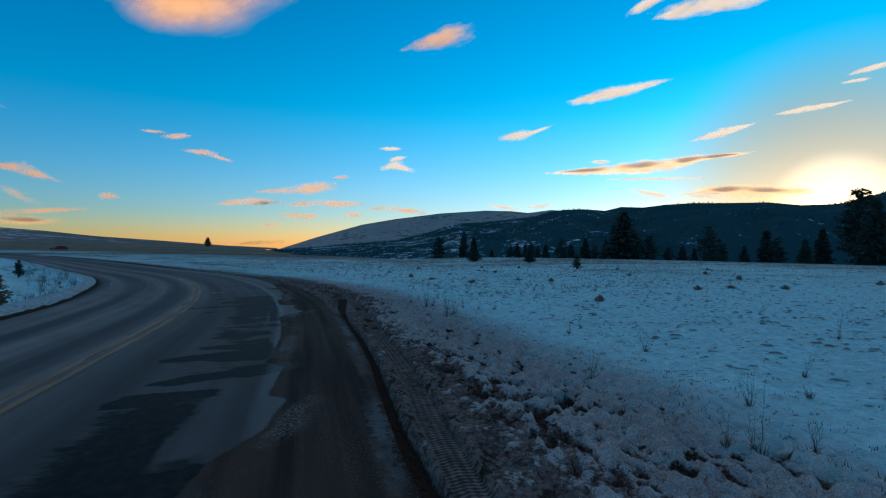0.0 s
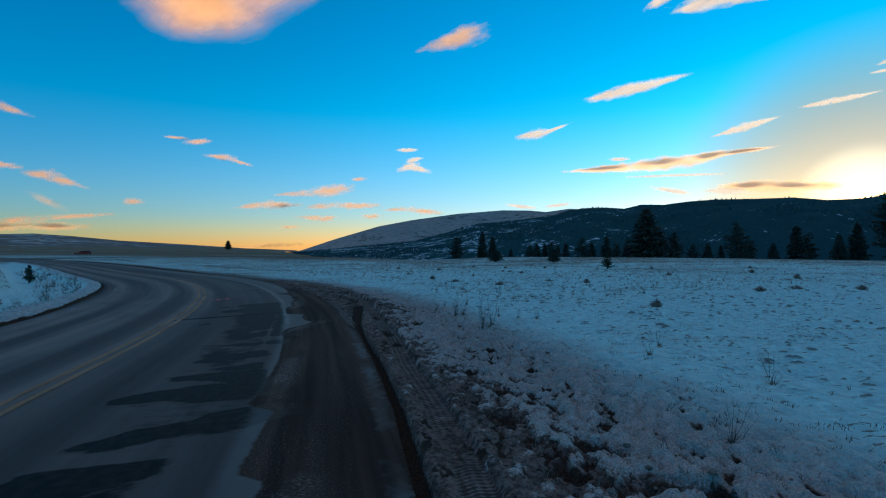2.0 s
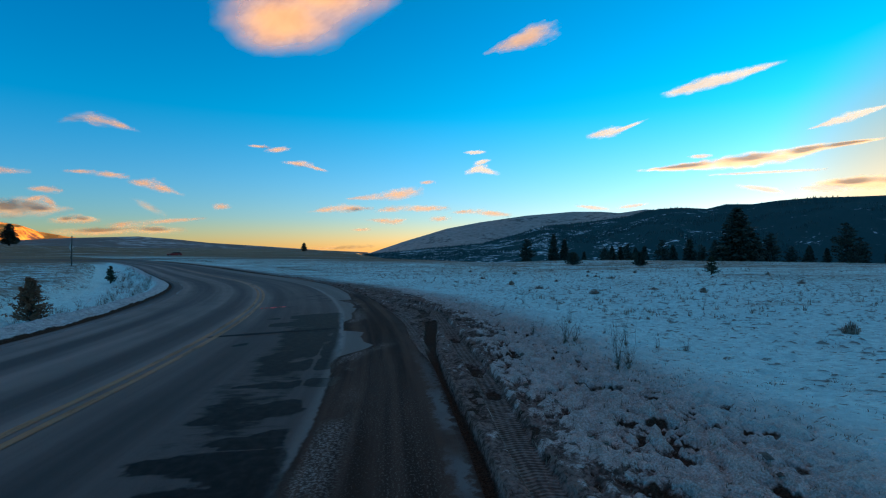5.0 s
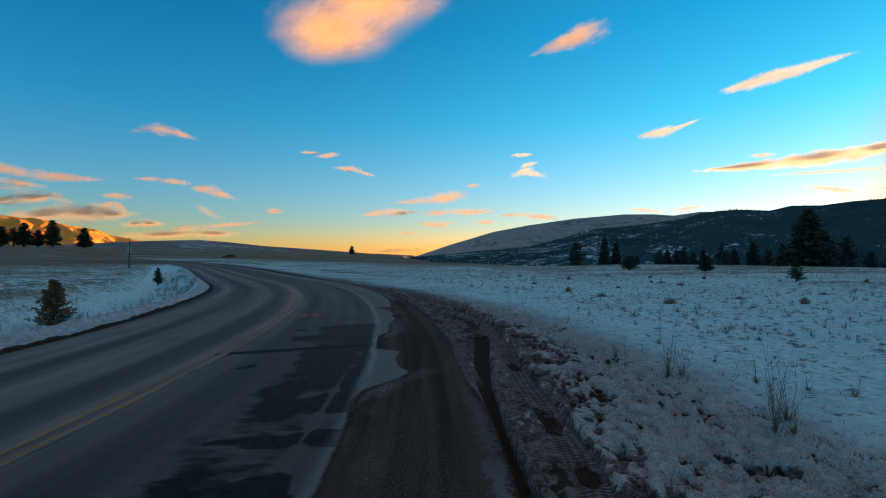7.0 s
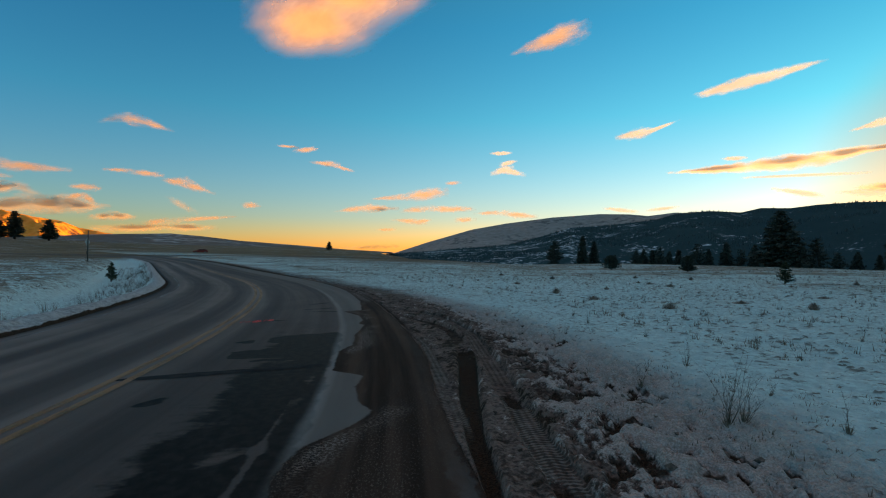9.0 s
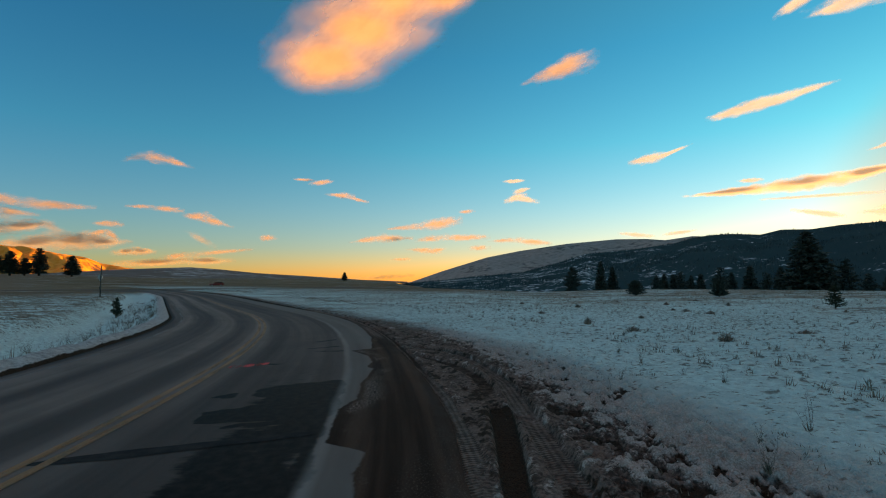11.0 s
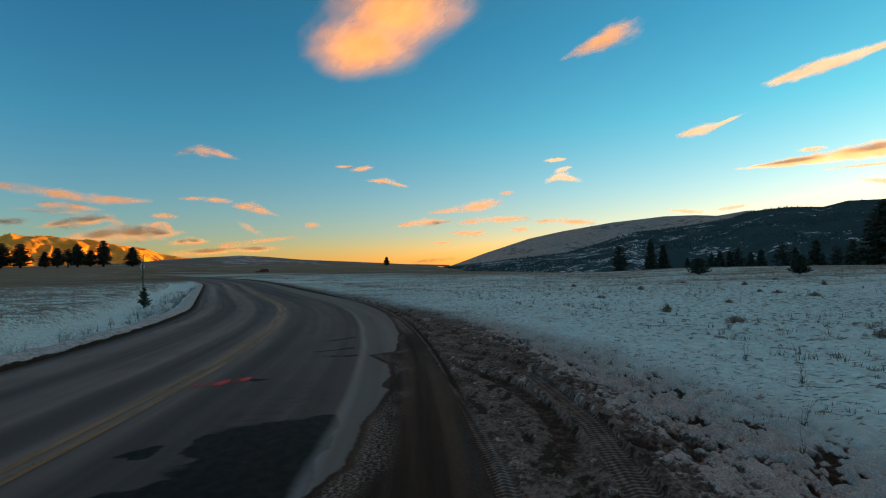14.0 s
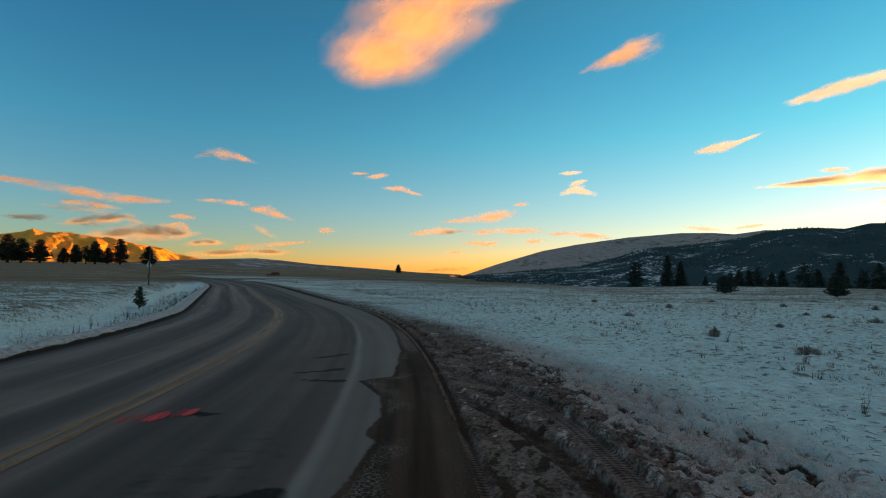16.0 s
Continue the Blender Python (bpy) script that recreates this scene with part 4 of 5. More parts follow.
hill("backdrop_rise", "long low snow-streaked rise beyond the plain", [19, 22.7, 26.5, 30, 36, 39.6, 42.5, 48, 55, 65, 80], [-0.6, -0.25, 0.03, 0.27, 0.65, 1.03, 1.24, 1.0, 0.5, 0.2, 0.0], 2400, 1300, -8, 0.5, 45, M_RISE, 1.6)
hill("backdrop_hills", "distant snow-streaked hills with sunset orange put into their colour", [85, 70, 63.8, 61.6, 60.8, 58.7, 55.6, 54.4, 53.2, 51.5, 50.2, 48, 45, 41], [2.4, 2.5, 2.83, 3.32, 3.16, 3.18, 2.79, 2.51, 2.27, 2.05, 1.5, 1.1, 0.6, -0.3], 4000, 1500, -30, 0.7, 44, M_HILLS, 0.8, 1.8)


# ---- clouds ----
CLOUD_LABELS = {"big": "large soft cloud glowing orange overhead", "warm": "small soft cloud tinted apricot by the low sun", "warm2": "soft salmon-orange cloud in the evening sky",
                "thin": "thin cream-white streak of cloud near the sun", "thick": "long lens-shaped cloud with a grey belly and bright rim", "dark": "low mauve-grey bank of cloud above the hills", "faint": "faint pinkish wisp of cloud"}
cloud_count = 0


def build_cloud(bearing, elevation, kind, strokes, dist=3900):
    """A bank of cloud: soft tapered strokes (degrees from its middle: x, y, half width at both ends) that run together."""
    global cloud_count
    cloud_count += 1
    seed = 300 + 7 * cloud_count
    ends = np.array([(q[0], q[1], q[2]) for q in strokes] + [(q[3], q[4], q[5]) for q in strokes])
    pad = 2.3 * ends[:, 2].max() + 0.15
    x0, x1, y0, y1 = ends[:, 0].min() - pad, ends[:, 0].max() + pad, ends[:, 1].min() - pad, ends[:, 1].max() + pad
    cols, rows = 90, int(np.clip(90 * (y1 - y0) / (x1 - x0), 22, 60))
    u, v = np.meshgrid(np.linspace(x0, x1, cols), np.linspace(y0, y1, rows))
    wide = ends[:, 2].mean()
    way = math.atan2(strokes[-1][4] - strokes[0][1], strokes[-1][3] - strokes[0][0])
    along, across = u * math.cos(way) + v * math.sin(way), v * math.cos(way) - u * math.sin(way)
    rag = fbm(along / wide * 0.45 + seed, across / wide * 1.1, 4, seed, 0.55)
    wisp = fbm(along / wide * 1.2 + seed, across / wide * 4.0, 3, seed + 3, 0.5)
    total = np.zeros_like(u)
    for ax, ay, ar, bx, by, br in strokes:
        long, turn = math.hypot(bx - ax, by - ay), math.atan2(by - ay, bx - ax)
        p = (u - (ax + bx) / 2) * math.cos(turn) + (v - (ay + by) / 2) * math.sin(turn)
        q = (v - (ay + by) / 2) * math.cos(turn) - (u - (ax + bx) / 2) * math.sin(turn)
        half = ar + (br - ar) * np.clip(p / long + 0.5, 0, 1)
        wider = {"big": 1.15, "warm": 1.5, "warm2": 1.65, "dark": 1.7, "faint": 1.5}.get(kind, 1.25)
        off = np.sqrt((p / (long / 2 + (0.8 if kind == "big" else 1.5) * max(ar, br))) ** 2 + (q / (wider * half)) ** 2)
        total += np.exp(6 * (1.4 - off))
    bulk = np.log(total + 1e-9) / 6
    dens = bulk + (0.5 if kind == "big" else 0.8) * rag + {"big": 0.15, "warm": 0.24, "warm2": 0.24, "dark": 0.3}.get(kind, 0.2) * wisp
    # thinned on the left so that the sunward end looks brighter
    if kind in ("warm", "warm2", "faint"):
        dens -= 0.4 * (1 - (u - x0) / (x1 - x0))
    edge = np.minimum(np.minimum(u - x0, x1 - u), np.minimum(v - y0, y1 - v)) / (0.5 * pad)
    dens = np.minimum(dens, edge * 1.2 - 0.1)
    # the bank lies slantwise, one end farther off, and swells towards the middle
    slant = math.tan(radians(min(48, max(0, bearing + 39 - 25))))
    far = dist * (1 - np.radians(slant * u)) - dist * math.radians(0.15 * wide) * np.clip(dens, 0, 1.2)
    flat = np.stack([np.radians(u) * far, np.radians(v) * far, dist - far], -1)
    # heavy is raised towards the top to grey it above a bright rim
    me = sheet("cloud", flat.reshape(-1, 3), rows, cols, M_CLOUDS[kind], np.stack([along.ravel(), across.ravel()], -1), {"thickness_map": dens, "heavy": bulk + 0.45 * np.clip(across / wide, -1, 1)})
    ob = tagged(new("cloud", me), CLOUD_LABELS[kind], "cloud", "clouds in the evening sky")
    aim = Vector((-math.sin(radians(bearing)) * math.cos(radians(elevation)), math.cos(radians(bearing)) * math.cos(radians(elevation)), math.sin(radians(elevation))))
    ob.matrix_basis = look(Vector((-1.5, 6, 1.5)) + aim * dist, Vector((-1.5, 6, 1.5)) + aim * dist * 2)


build_cloud(21.2, 29.8, "big", [(-10.19, -5.58, 2.54, -3.13, -5.34, 2.39), (-6.06, -2.2, 2.85, 1.5, -2.19, 2.34), (-1.82, 0.14, 2.82, 2.93, 1.67, 2.51), (3.55, 0.9, 1.47, 8.84, 2.97, 1.42), (-4.06, 3.92, 3.18, 8.07, 5.23, 2.12)])
build_cloud(1.0, 23.2, "warm", [(-2.96, -0.78, 0.24, 1.83, 0.44, 0.8), (-1.43, -0.47, 0.59, 2.52, 0.92, 0.57)])
build_cloud(-19.9, 17.1, "thin", [(-4.46, -0.67, 0.3, -0.94, -0.16, 0.4), (-2.09, -0.29, 0.47, 1.87, 0.26, 0.39), (1.32, 0.15, 0.34, 4.19, 0.59, 0.16)])
build_cloud(-9.5, 13.1, "thin", [(-2.0, -0.29, 0.32, -0.21, -0.08, 0.44), (-0.08, -0.14, 0.19, 2.43, 0.66, 0.12)])
build_cloud(-24.2, 9.2, "thick", [(-11.51, -0.34, 0.13, -3.35, -0.33, 0.42), (-5.12, -0.35, 0.48, 1.67, -0.07, 0.51), (1.13, -0.04, 0.45, 3.77, 0.38, 0.27), (3.25, 0.36, 0.22, 7.87, 0.63, 0.1)])
build_cloud(-23.8, 7.7, "thin", [(-4.84, 0.09, 0.1, 4.48, -0.16, 0.11)])
build_cloud(-32.2, 6.0, "thick", [(-3.86, 0.19, 0.27, -0.12, 0.06, 0.47), (-1.09, 0.05, 0.47, 4.53, -0.29, 0.29)])
build_cloud(-28.3, 5.8, "thin", [(-1.55, 0.09, 0.17, 1.56, -0.15, 0.27)])
build_cloud(-29.9, 11.9, "thin", [(-2.13, -0.41, 0.11, 0.13, 0.03, 0.31), (-0.36, -0.03, 0.32, 2.43, 0.55, 0.1)])
build_cloud(-37.1, 13.3, "thin", [(-2.16, -0.12, 0.1, -0.11, -0.02, 0.23), (-0.32, -0.04, 0.23, 2.57, 0.19, 0.09)])
build_cloud(-42.6, 16.1, "thin", [(-2.21, -0.27, 0.13, 0.06, -0.01, 0.2), (-0.12, -0.06, 0.2, 2.23, 0.34, 0.08)])
build_cloud(-40.5, 15.2, "thin", [(-0.64, -0.05, 0.09, 0.67, -0.04, 0.12)])
build_cloud(-22.6, 25.2, "thin", [(-1.04, -0.44, 0.31, 1.02, 0.34, 0.4)])
build_cloud(-29.4, 24.0, "thin", [(-4.92, -0.14, 0.2, -2.66, 0.0, 0.5), (-3.15, 0.26, 0.55, 2.67, -0.03, 0.64), (1.34, -0.07, 0.42, 5.61, 0.22, 0.43)])
build_cloud(-23.2, 6.1, "thin", [(-1.47, 0.33, 0.18, 1.52, -0.32, 0.23)])
build_cloud(-18.0, 9.8, "thin", [(-0.79, -0.05, 0.15, 0.71, -0.05, 0.15)])
build_cloud(-7.1, 4.8, "thin", [(-1.4, 0.16, 0.13, 1.38, -0.17, 0.2)])
build_cloud(-11.4, 4.9, "thin", [(-1.28, -0.2, 0.13, 1.29, 0.11, 0.13)])
build_cloud(31.2, 11.3, "warm", [(-1.01, -0.03, 0.1, 0.96, -0.06, 0.13)])
build_cloud(29.3, 11.0, "warm", [(-1.0, -0.16, 0.21, 1.11, 0.2, 0.19)])
build_cloud(27.1, 9.7, "warm", [(-1.3, 0.04, 0.14, 1.28, -0.12, 0.28)])
build_cloud(24.9, 9.2, "warm", [(-0.84, 0.21, 0.17, 0.91, -0.18, 0.12)])
build_cloud(6.4, 11.4, "thin", [(-0.83, -0.04, 0.16, 0.93, 0.01, 0.16)])
build_cloud(5.5, 10.2, "thin", [(-0.53, -0.1, 0.26, 0.52, 0.19, 0.16)])
build_cloud(5.5, 9.3, "thin", [(-1.25, -0.06, 0.26, -0.13, 0.29, 0.33), (-0.13, 0.16, 0.33, 1.32, -0.26, 0.23)])
build_cloud(12.0, 7.9, "warm", [(-0.68, -0.03, 0.16, 0.59, 0.08, 0.16)])
build_cloud(17.5, 6.3, "warm", [(-4.03, -0.46, 0.09, 0.31, -0.03, 0.37), (-0.29, -0.12, 0.37, 4.04, 0.46, 0.45)])
build_cloud(22.3, 4.7, "warm", [(-3.17, -0.4, 0.11, 0.36, 0.11, 0.36), (-0.21, 0.03, 0.36, 3.18, 0.11, 0.18)])
build_cloud(14.4, 4.8, "warm", [(-3.5, -0.26, 0.25, -0.29, 0.09, 0.32), (-0.6, 0.02, 0.32, 4.51, 0.11, 0.23)])
build_cloud(16.4, 3.4, "warm", [(-2.58, 0.02, 0.12, 0.79, -0.08, 0.29), (0.17, -0.16, 0.25, 1.47, 0.07, 0.13)])
build_cloud(19.9, 2.3, "warm", [(-0.97, -0.07, 0.09, 0.93, 0.04, 0.15)])
build_cloud(10.6, 3.6, "warm", [(-1.02, 0.01, 0.23, 0.93, 0.05, 0.23)])
build_cloud(5.9, 4.3, "warm", [(-3.64, 0.09, 0.1, 0.31, 0.22, 0.27), (-0.02, 0.08, 0.27, 3.39, -0.2, 0.2)])
build_cloud(47.5, 12.2, "faint", [(-1.08, -0.42, 0.24, 1.02, 0.35, 0.3)])
build_cloud(45.1, 12.2, "warm2", [(-1.46, 0.12, 0.4, -0.16, 0.1, 0.4), (-0.16, 0.05, 0.3, 1.87, -0.37, 0.16)])
build_cloud(46.1, 7.3, "warm2", [(-2.41, -0.08, 0.1, 0.05, 0.07, 0.18), (-0.04, 0.0, 0.2, 2.42, -0.15, 0.16)])
build_cloud(41.2, 6.4, "warm2", [(-1.64, 0.25, 0.22, -0.06, 0.15, 0.39), (-0.21, 0.13, 0.38, 1.96, -0.53, 0.14)])
build_cloud(49.9, 5.4, "warm2", [(-1.02, 0.02, 0.14, 0.95, 0.05, 0.24)])
build_cloud(52.5, 3.5, "dark", [(-4.58, -0.46, 0.33, -0.9, 0.0, 0.49), (-1.29, -0.02, 0.53, 1.93, 0.32, 0.47), (1.52, 0.08, 0.42, 3.76, 0.13, 0.2)])
build_cloud(49.9, 4.5, "warm2", [(-1.17, -0.09, 0.14, 0.18, 0.18, 0.19), (0.18, 0.07, 0.19, 0.71, -0.32, 0.15)])
build_cloud(47.5, 2.8, "dark", [(-1.4, -0.17, 0.15, 0.03, 0.02, 0.25), (-0.19, 0.01, 0.25, 1.43, -0.02, 0.15)])
build_cloud(41.8, 2.6, "warm2", [(-3.21, -0.39, 0.21, -0.84, -0.06, 0.27), (-0.84, -0.06, 0.22, 5.05, 0.64, 0.09)])
build_cloud(43.4, 1.8, "dark", [(-5.41, -0.3, 0.2, 0.77, 0.1, 0.27), (0.27, 0.08, 0.27, 4.74, 0.14, 0.17)])
build_cloud(34.9, 4.6, "warm2", [(-0.51, -0.02, 0.27, 0.53, 0.03, 0.21)])
build_cloud(41.6, 4.3, "faint", [(-1.07, 0.51, 0.27, 1.02, -0.54, 0.28)])
build_cloud(58.7, 7.3, "warm2", [(-7.45, 0.68, 0.16, -1.45, 0.13, 0.32), (-1.86, 0.14, 0.32, 2.89, -0.47, 0.35), (2.43, -0.46, 0.35, 7.23, -0.38, 0.16)])
build_cloud(57.9, 6.1, "warm2", [(-2.0, 0.06, 0.19, -0.1, 0.02, 0.29), (-0.1, 0.02, 0.29, 2.36, -0.19, 0.15)])
build_cloud(59.1, 5.5, "faint", [(-2.59, 0.17, 0.13, 2.89, -0.09, 0.3)])
build_cloud(62.3, 4.5, "warm2", [(-1.54, -0.04, 0.17, 1.63, 0.02, 0.23)])
build_cloud(57.1, 4.6, "dark", [(-2.19, -0.45, 0.14, 0.03, -0.02, 0.34), (-0.19, -0.04, 0.34, 2.52, 0.43, 0.26)])
build_cloud(54.0, 4.8, "faint", [(-0.57, 0.23, 0.31, 0.64, -0.26, 0.21)])
build_cloud(23.3, 0.1, "faint", [(-4.44, -0.17, 0.13, 4.67, 0.26, 0.2)])


# ---- trees ----
def tri_mesh(name, tris, material):
    """Loose triangles (n, 3, 3) as one mesh."""
    me = bpy.data.meshes.new(name)
    n = len(tris)
    me.vertices.add(3 * n)
    me.vertices.foreach_set("co", np.asarray(tris, np.float32).ravel())
    me.loops.add(3 * n)
    me.loops.foreach_set("vertex_index", np.arange(3 * n, dtype=np.int32))
    me.polygons.add(n)
    me.polygons.foreach_set("loop_start", np.arange(0, 3 * n, 3, dtype=np.int32))
    me.update(calc_edges=True)
    me.materials.append(material)
    return me


def tube(bm, points, radii, sides=6):
    """A tapered limb through the points."""
    rings = []
    for i, p in enumerate(points):
        a, b = Vector(points[max(i - 1, 0)]), Vector(points[min(i + 1, len(points) - 1)])
        q = (b - a).to_track_quat("Z", "Y") if (b - a).length > 1e-6 else Matrix.Identity(3).to_quaternion()
        rings.append([bm.verts.new(Vector(p) + q @ Vector((math.cos(k * math.tau / sides) * radii[i], math.sin(k * math.tau / sides) * radii[i], 0))) for k in range(sides)])
    for r0, r1 in zip(rings, rings[1:]):
        for k in range(sides):
            f = bm.faces.new((r0[k], r0[(k + 1) % sides], r1[(k + 1) % sides], r1[k]))
            f.smooth = True
    bm.faces.new(rings[-1])
    bm.faces.new(list(reversed(rings[0])))
    return rings


def needle_clumps(centres, ways, size, rng):
    """Three crossed needle fans round each centre."""
    n = len(centres)
    out = []
    for _ in range(4):
        d = ways + rng.normal(0, 0.55, (n, 3))
        d /= np.linalg.norm(d, axis=1, keepdims=True)
        side = np.cross(d, rng.normal(0, 1, (n, 3)))
        side /= np.linalg.norm(side, axis=1, keepdims=True) + 1e-9
        L = size * rng.uniform(0.6, 1.3, (n, 1))
        c = centres + rng.normal(0, 0.25, (n, 3)) * size
        out.append(np.stack([c - d * L * 0.5 + side * L * 0.34, c - d * L * 0.4 - side * L * 0.34, c + d * L * 0.7], 1))
    return np.concatenate(out)


def conifer(seed, form, label):
    """A conifer 10 m high with trunk, limbs and needled crown. form: spire, pine or broad."""
    rng = np.random.default_rng(seed)
    tree = thing("conifer_tree", label, "tree")
    lean = rng.normal(0, 0.12, 2)
    bm = bmesh.new()
    hs = np.linspace(0, 9.6, 9)
    tube(bm, [(lean[0] * math.sin(h * 0.3), lean[1] * math.sin(h * 0.37), h - 0.3) for h in hs], [0.26 * (1 - h / 10.2) + 0.02 for h in hs], 7)
    centres, ways = [], []
    low = {"spire": 0.06, "pine": 0.30, "broad": 0.03, "full": 0.10}[form]
    wide = {"spire": 1.9, "pine": 2.3, "broad": 3.2, "full": 2.5}[form]
    h = low
    while h < 0.985:
        k = (h - low) / (1 - low)
        reach = wide * ((1 - k) ** 0.8 if form in ("spire", "broad") else min(1.0, 0.55 + 1.5 * k) * (1 - k) ** (0.55 if form == "pine" else 0.85) + 0.1)
        for a in rng.uniform(0, math.tau) + np.arange(6 if form == "pine" else 8) * math.tau / (6 if form == "pine" else 8):
            a += rng.normal(0, 0.2)
            if rng.random() < {"pine": 0.28, "full": 0.18}.get(form, 0.08):
                continue
            ln = reach * rng.uniform(0.6, 1.15)
            droop = {"pine": 0.18, "full": -0.02}.get(form, -0.22)
            tip = (math.cos(a) * ln, math.sin(a) * ln, 10 * h + ln * droop + rng.normal(0, 0.1))
            if ln > 0.5 and rng.random() < 0.6:
                tube(bm, [(0, 0, 10 * h), tuple(0.55 * c + (0.45 * 10 * h if i == 2 else 0) for i, c in enumerate(tip)), tip], [0.05, 0.035, 0.012], 4)
            for f in np.linspace(0.25, 1.0, max(2, int(ln / 0.28))):
                centres.append([tip[0] * f, tip[1] * f, 10 * h + (tip[2] - 10 * h) * f + (0.1 if form == "pine" else 0)])
                ways.append([math.cos(a), math.sin(a), droop + 0.15])
        h += (0.024 if form != "pine" else 0.036) * rng.uniform(0.7, 1.3)
    part("trunk", bm, M_BARK, tree)
    crown = new("crown", tri_mesh("crown", needle_clumps(np.array(centres), np.array(ways), 0.42, rng), M_NEEDLE))
    crown.parent = tree
    tagged(crown, "dark green needles")
    return tree


KINDS = {"pine": [conifer(11, "pine", "dark ponderosa pine with an open ragged crown"), conifer(12, "pine", "dark ponderosa pine with an open ragged crown"), conifer(13, "pine", "dark ponderosa pine with an open ragged crown")],
         "spire": [conifer(21, "spire", "dark slender fir standing below the field's brow"), conifer(22, "spire", "dark slender fir standing below the field's brow")],
         "full": [conifer(k, "full", "dark ponderosa pine with a full ragged crown") for k in (41, 42, 43)],
         "broad": [conifer(31, "broad", "broad dark conifer with boughs down to the ground")]}
used = set()


def plant(kind, i, bearing, dist, top, eye=(-1.5, 6.5, 1.5), wide=1.0, group="conifers round the field"):
    """Plants a tree at a bearing and distance from a standpoint so high that its tip stands at the elevation top."""
    x, y = eye[0] - math.sin(radians(bearing)) * dist, eye[1] + math.cos(radians(bearing)) * dist
    z = ground_z(x, y)
    size = (eye[2] + dist * math.tan(radians(top)) - z) / 10
    src = KINDS[kind][i % len(KINDS[kind])]
    m = pose(x, y, z, 0, 0, (bearing * 77 + i * 50) % 360) @ Matrix.Diagonal((size * wide, size * wide, size, 1))
    if src in used:
        ob = copy_thing(src, m)
    else:
        ob, src.matrix_basis = src, m
        used.add(src)
    ob.matrix_basis = m
    tagged(ob, group=group)
    return ob


END = (-3.94, 14.76, 1.4)
for i, (b, top) in enumerate(((65.9, 2.5), (64.6, 2.7), (63.3, 2.85), (62.4, 2.6), (61.1, 2.55), (59.4, 1.8), (58.5, 2.15), (57.7, 2.05), (57.0, 2.5), (56.0, 1.95), (55.0, 2.9), (52.62, 2.2))):
    plant("pine" if i == 7 else "full", i, b, 690, top, END, (1.7, 1.5, 1.85)[i % 3] if i > 4 else 1.8, "pines beyond the plain")
plant("full", 1, 26.45, 400, 0.78, END, 1.7, "pines beyond the plain")
# below the brow of the field
plant("pine", 0, 0.1, 205, 1.2, wide=1.15)
plant("spire", 0, -2.95, 205, 1.85, wide=1.1)
plant("spire", 1, -4.2, 208, 1.2, wide=1.3)
plant("broad", 0, -21.6, 190, 4.4, wide=1.5)
plant("pine", 2, -24.4, 200, 1.6)
plant("pine", 1, -30.2, 200, 2.4, wide=1.1)
plant("pine", 0, -42.3, 210, 5.7, wide=1.05)
plant("broad", 0, -43.6, 190, 5.0, wide=1.0)
for i, (b, top) in enumerate(((-6.4, -0.2), (-8.6, 0.25), (-9.4, 0.5), (-10.3, 0.35), (-11.0, 0.6), (-11.9, 0.3), (-12.8, 0.45), (-14.6, 1.0), (-15.6, 0.6), (-17.2, 1.2), (-18.4, 0.5), (-19.6, 1.1), (-23.4, 0.9), (-26.0, 0.3), (-27.4, 0.5),
                              (-28.8, 0.2), (-31.2, 0.9), (-33.2, 0.5), (-35.0, 2.1), (-35.9, 1.3), (-38.4, 1.3), (-39.6, 2.2), (-45.5, 4.2), (-47.5, 5.0))):
    plant(("spire", "pine", "broad")[i % 3], i, b, 200 + 14 * (i % 5), top, wide=1.0 if i % 3 else 1.35)
for name_src in (t for ts in KINDS.values() for t in ts):
    if name_src not in used:
        bpy.data.objects.remove(name_src)


# distant woods on the ridge: far too many to count
def build_woods():
    rng = np.random.default_rng(5)
    n = 16000
    b = rng.uniform(-60, 20, n)
    f = rng.uniform(0.12, 1.0, n) ** 0.8
    order = np.argsort(RIDGE_B)
    top = 1.5 + 2200 * np.tan(np.radians(np.interp(b, np.array(RIDGE_B)[order], np.array(RIDGE_E)[order])))
    r = 2200 - 1250 * (1 - f)
    br = np.radians(b)
    x, y = -np.sin(br) * r, np.cos(br) * r + 6
    gully = fbm(br * 2200 / (1250 * 0.22), f * 1.2, 5, 41, 0.55) * 0.45 * np.sin(f * math.pi) ** 0.8
    z = -75 + (top + 75) * f ** 0.75 + gully * np.maximum(top + 75, 0)
    keep = fbm(x * 0.006, y * 0.006, 4, 71) + 0.25 * fbm(x * 0.04, y * 0.04, 2, 72) > -0.10 + 0.10 * (f < 0.9)
    x, y, z = x[keep], y[keep], z[keep]
    hgt = rng.uniform(4, 9, len(x))
    wid = hgt * rng.uniform(0.2, 0.3, len(x))
    tris = []
    for k in range(5):
        a0, a1 = k * math.tau / 5, (k + 1) * math.tau / 5
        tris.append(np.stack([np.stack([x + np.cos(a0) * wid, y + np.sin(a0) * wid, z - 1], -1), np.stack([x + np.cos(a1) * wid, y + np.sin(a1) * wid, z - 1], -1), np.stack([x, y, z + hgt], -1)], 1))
    tagged(new("distant_woods", tri_mesh("distant_woods", np.concatenate(tris), M_FARNEEDLE)), "dark conifer woods covering the far ridge, tinted teal for haze", "woods", kind="stuff")


build_woods()


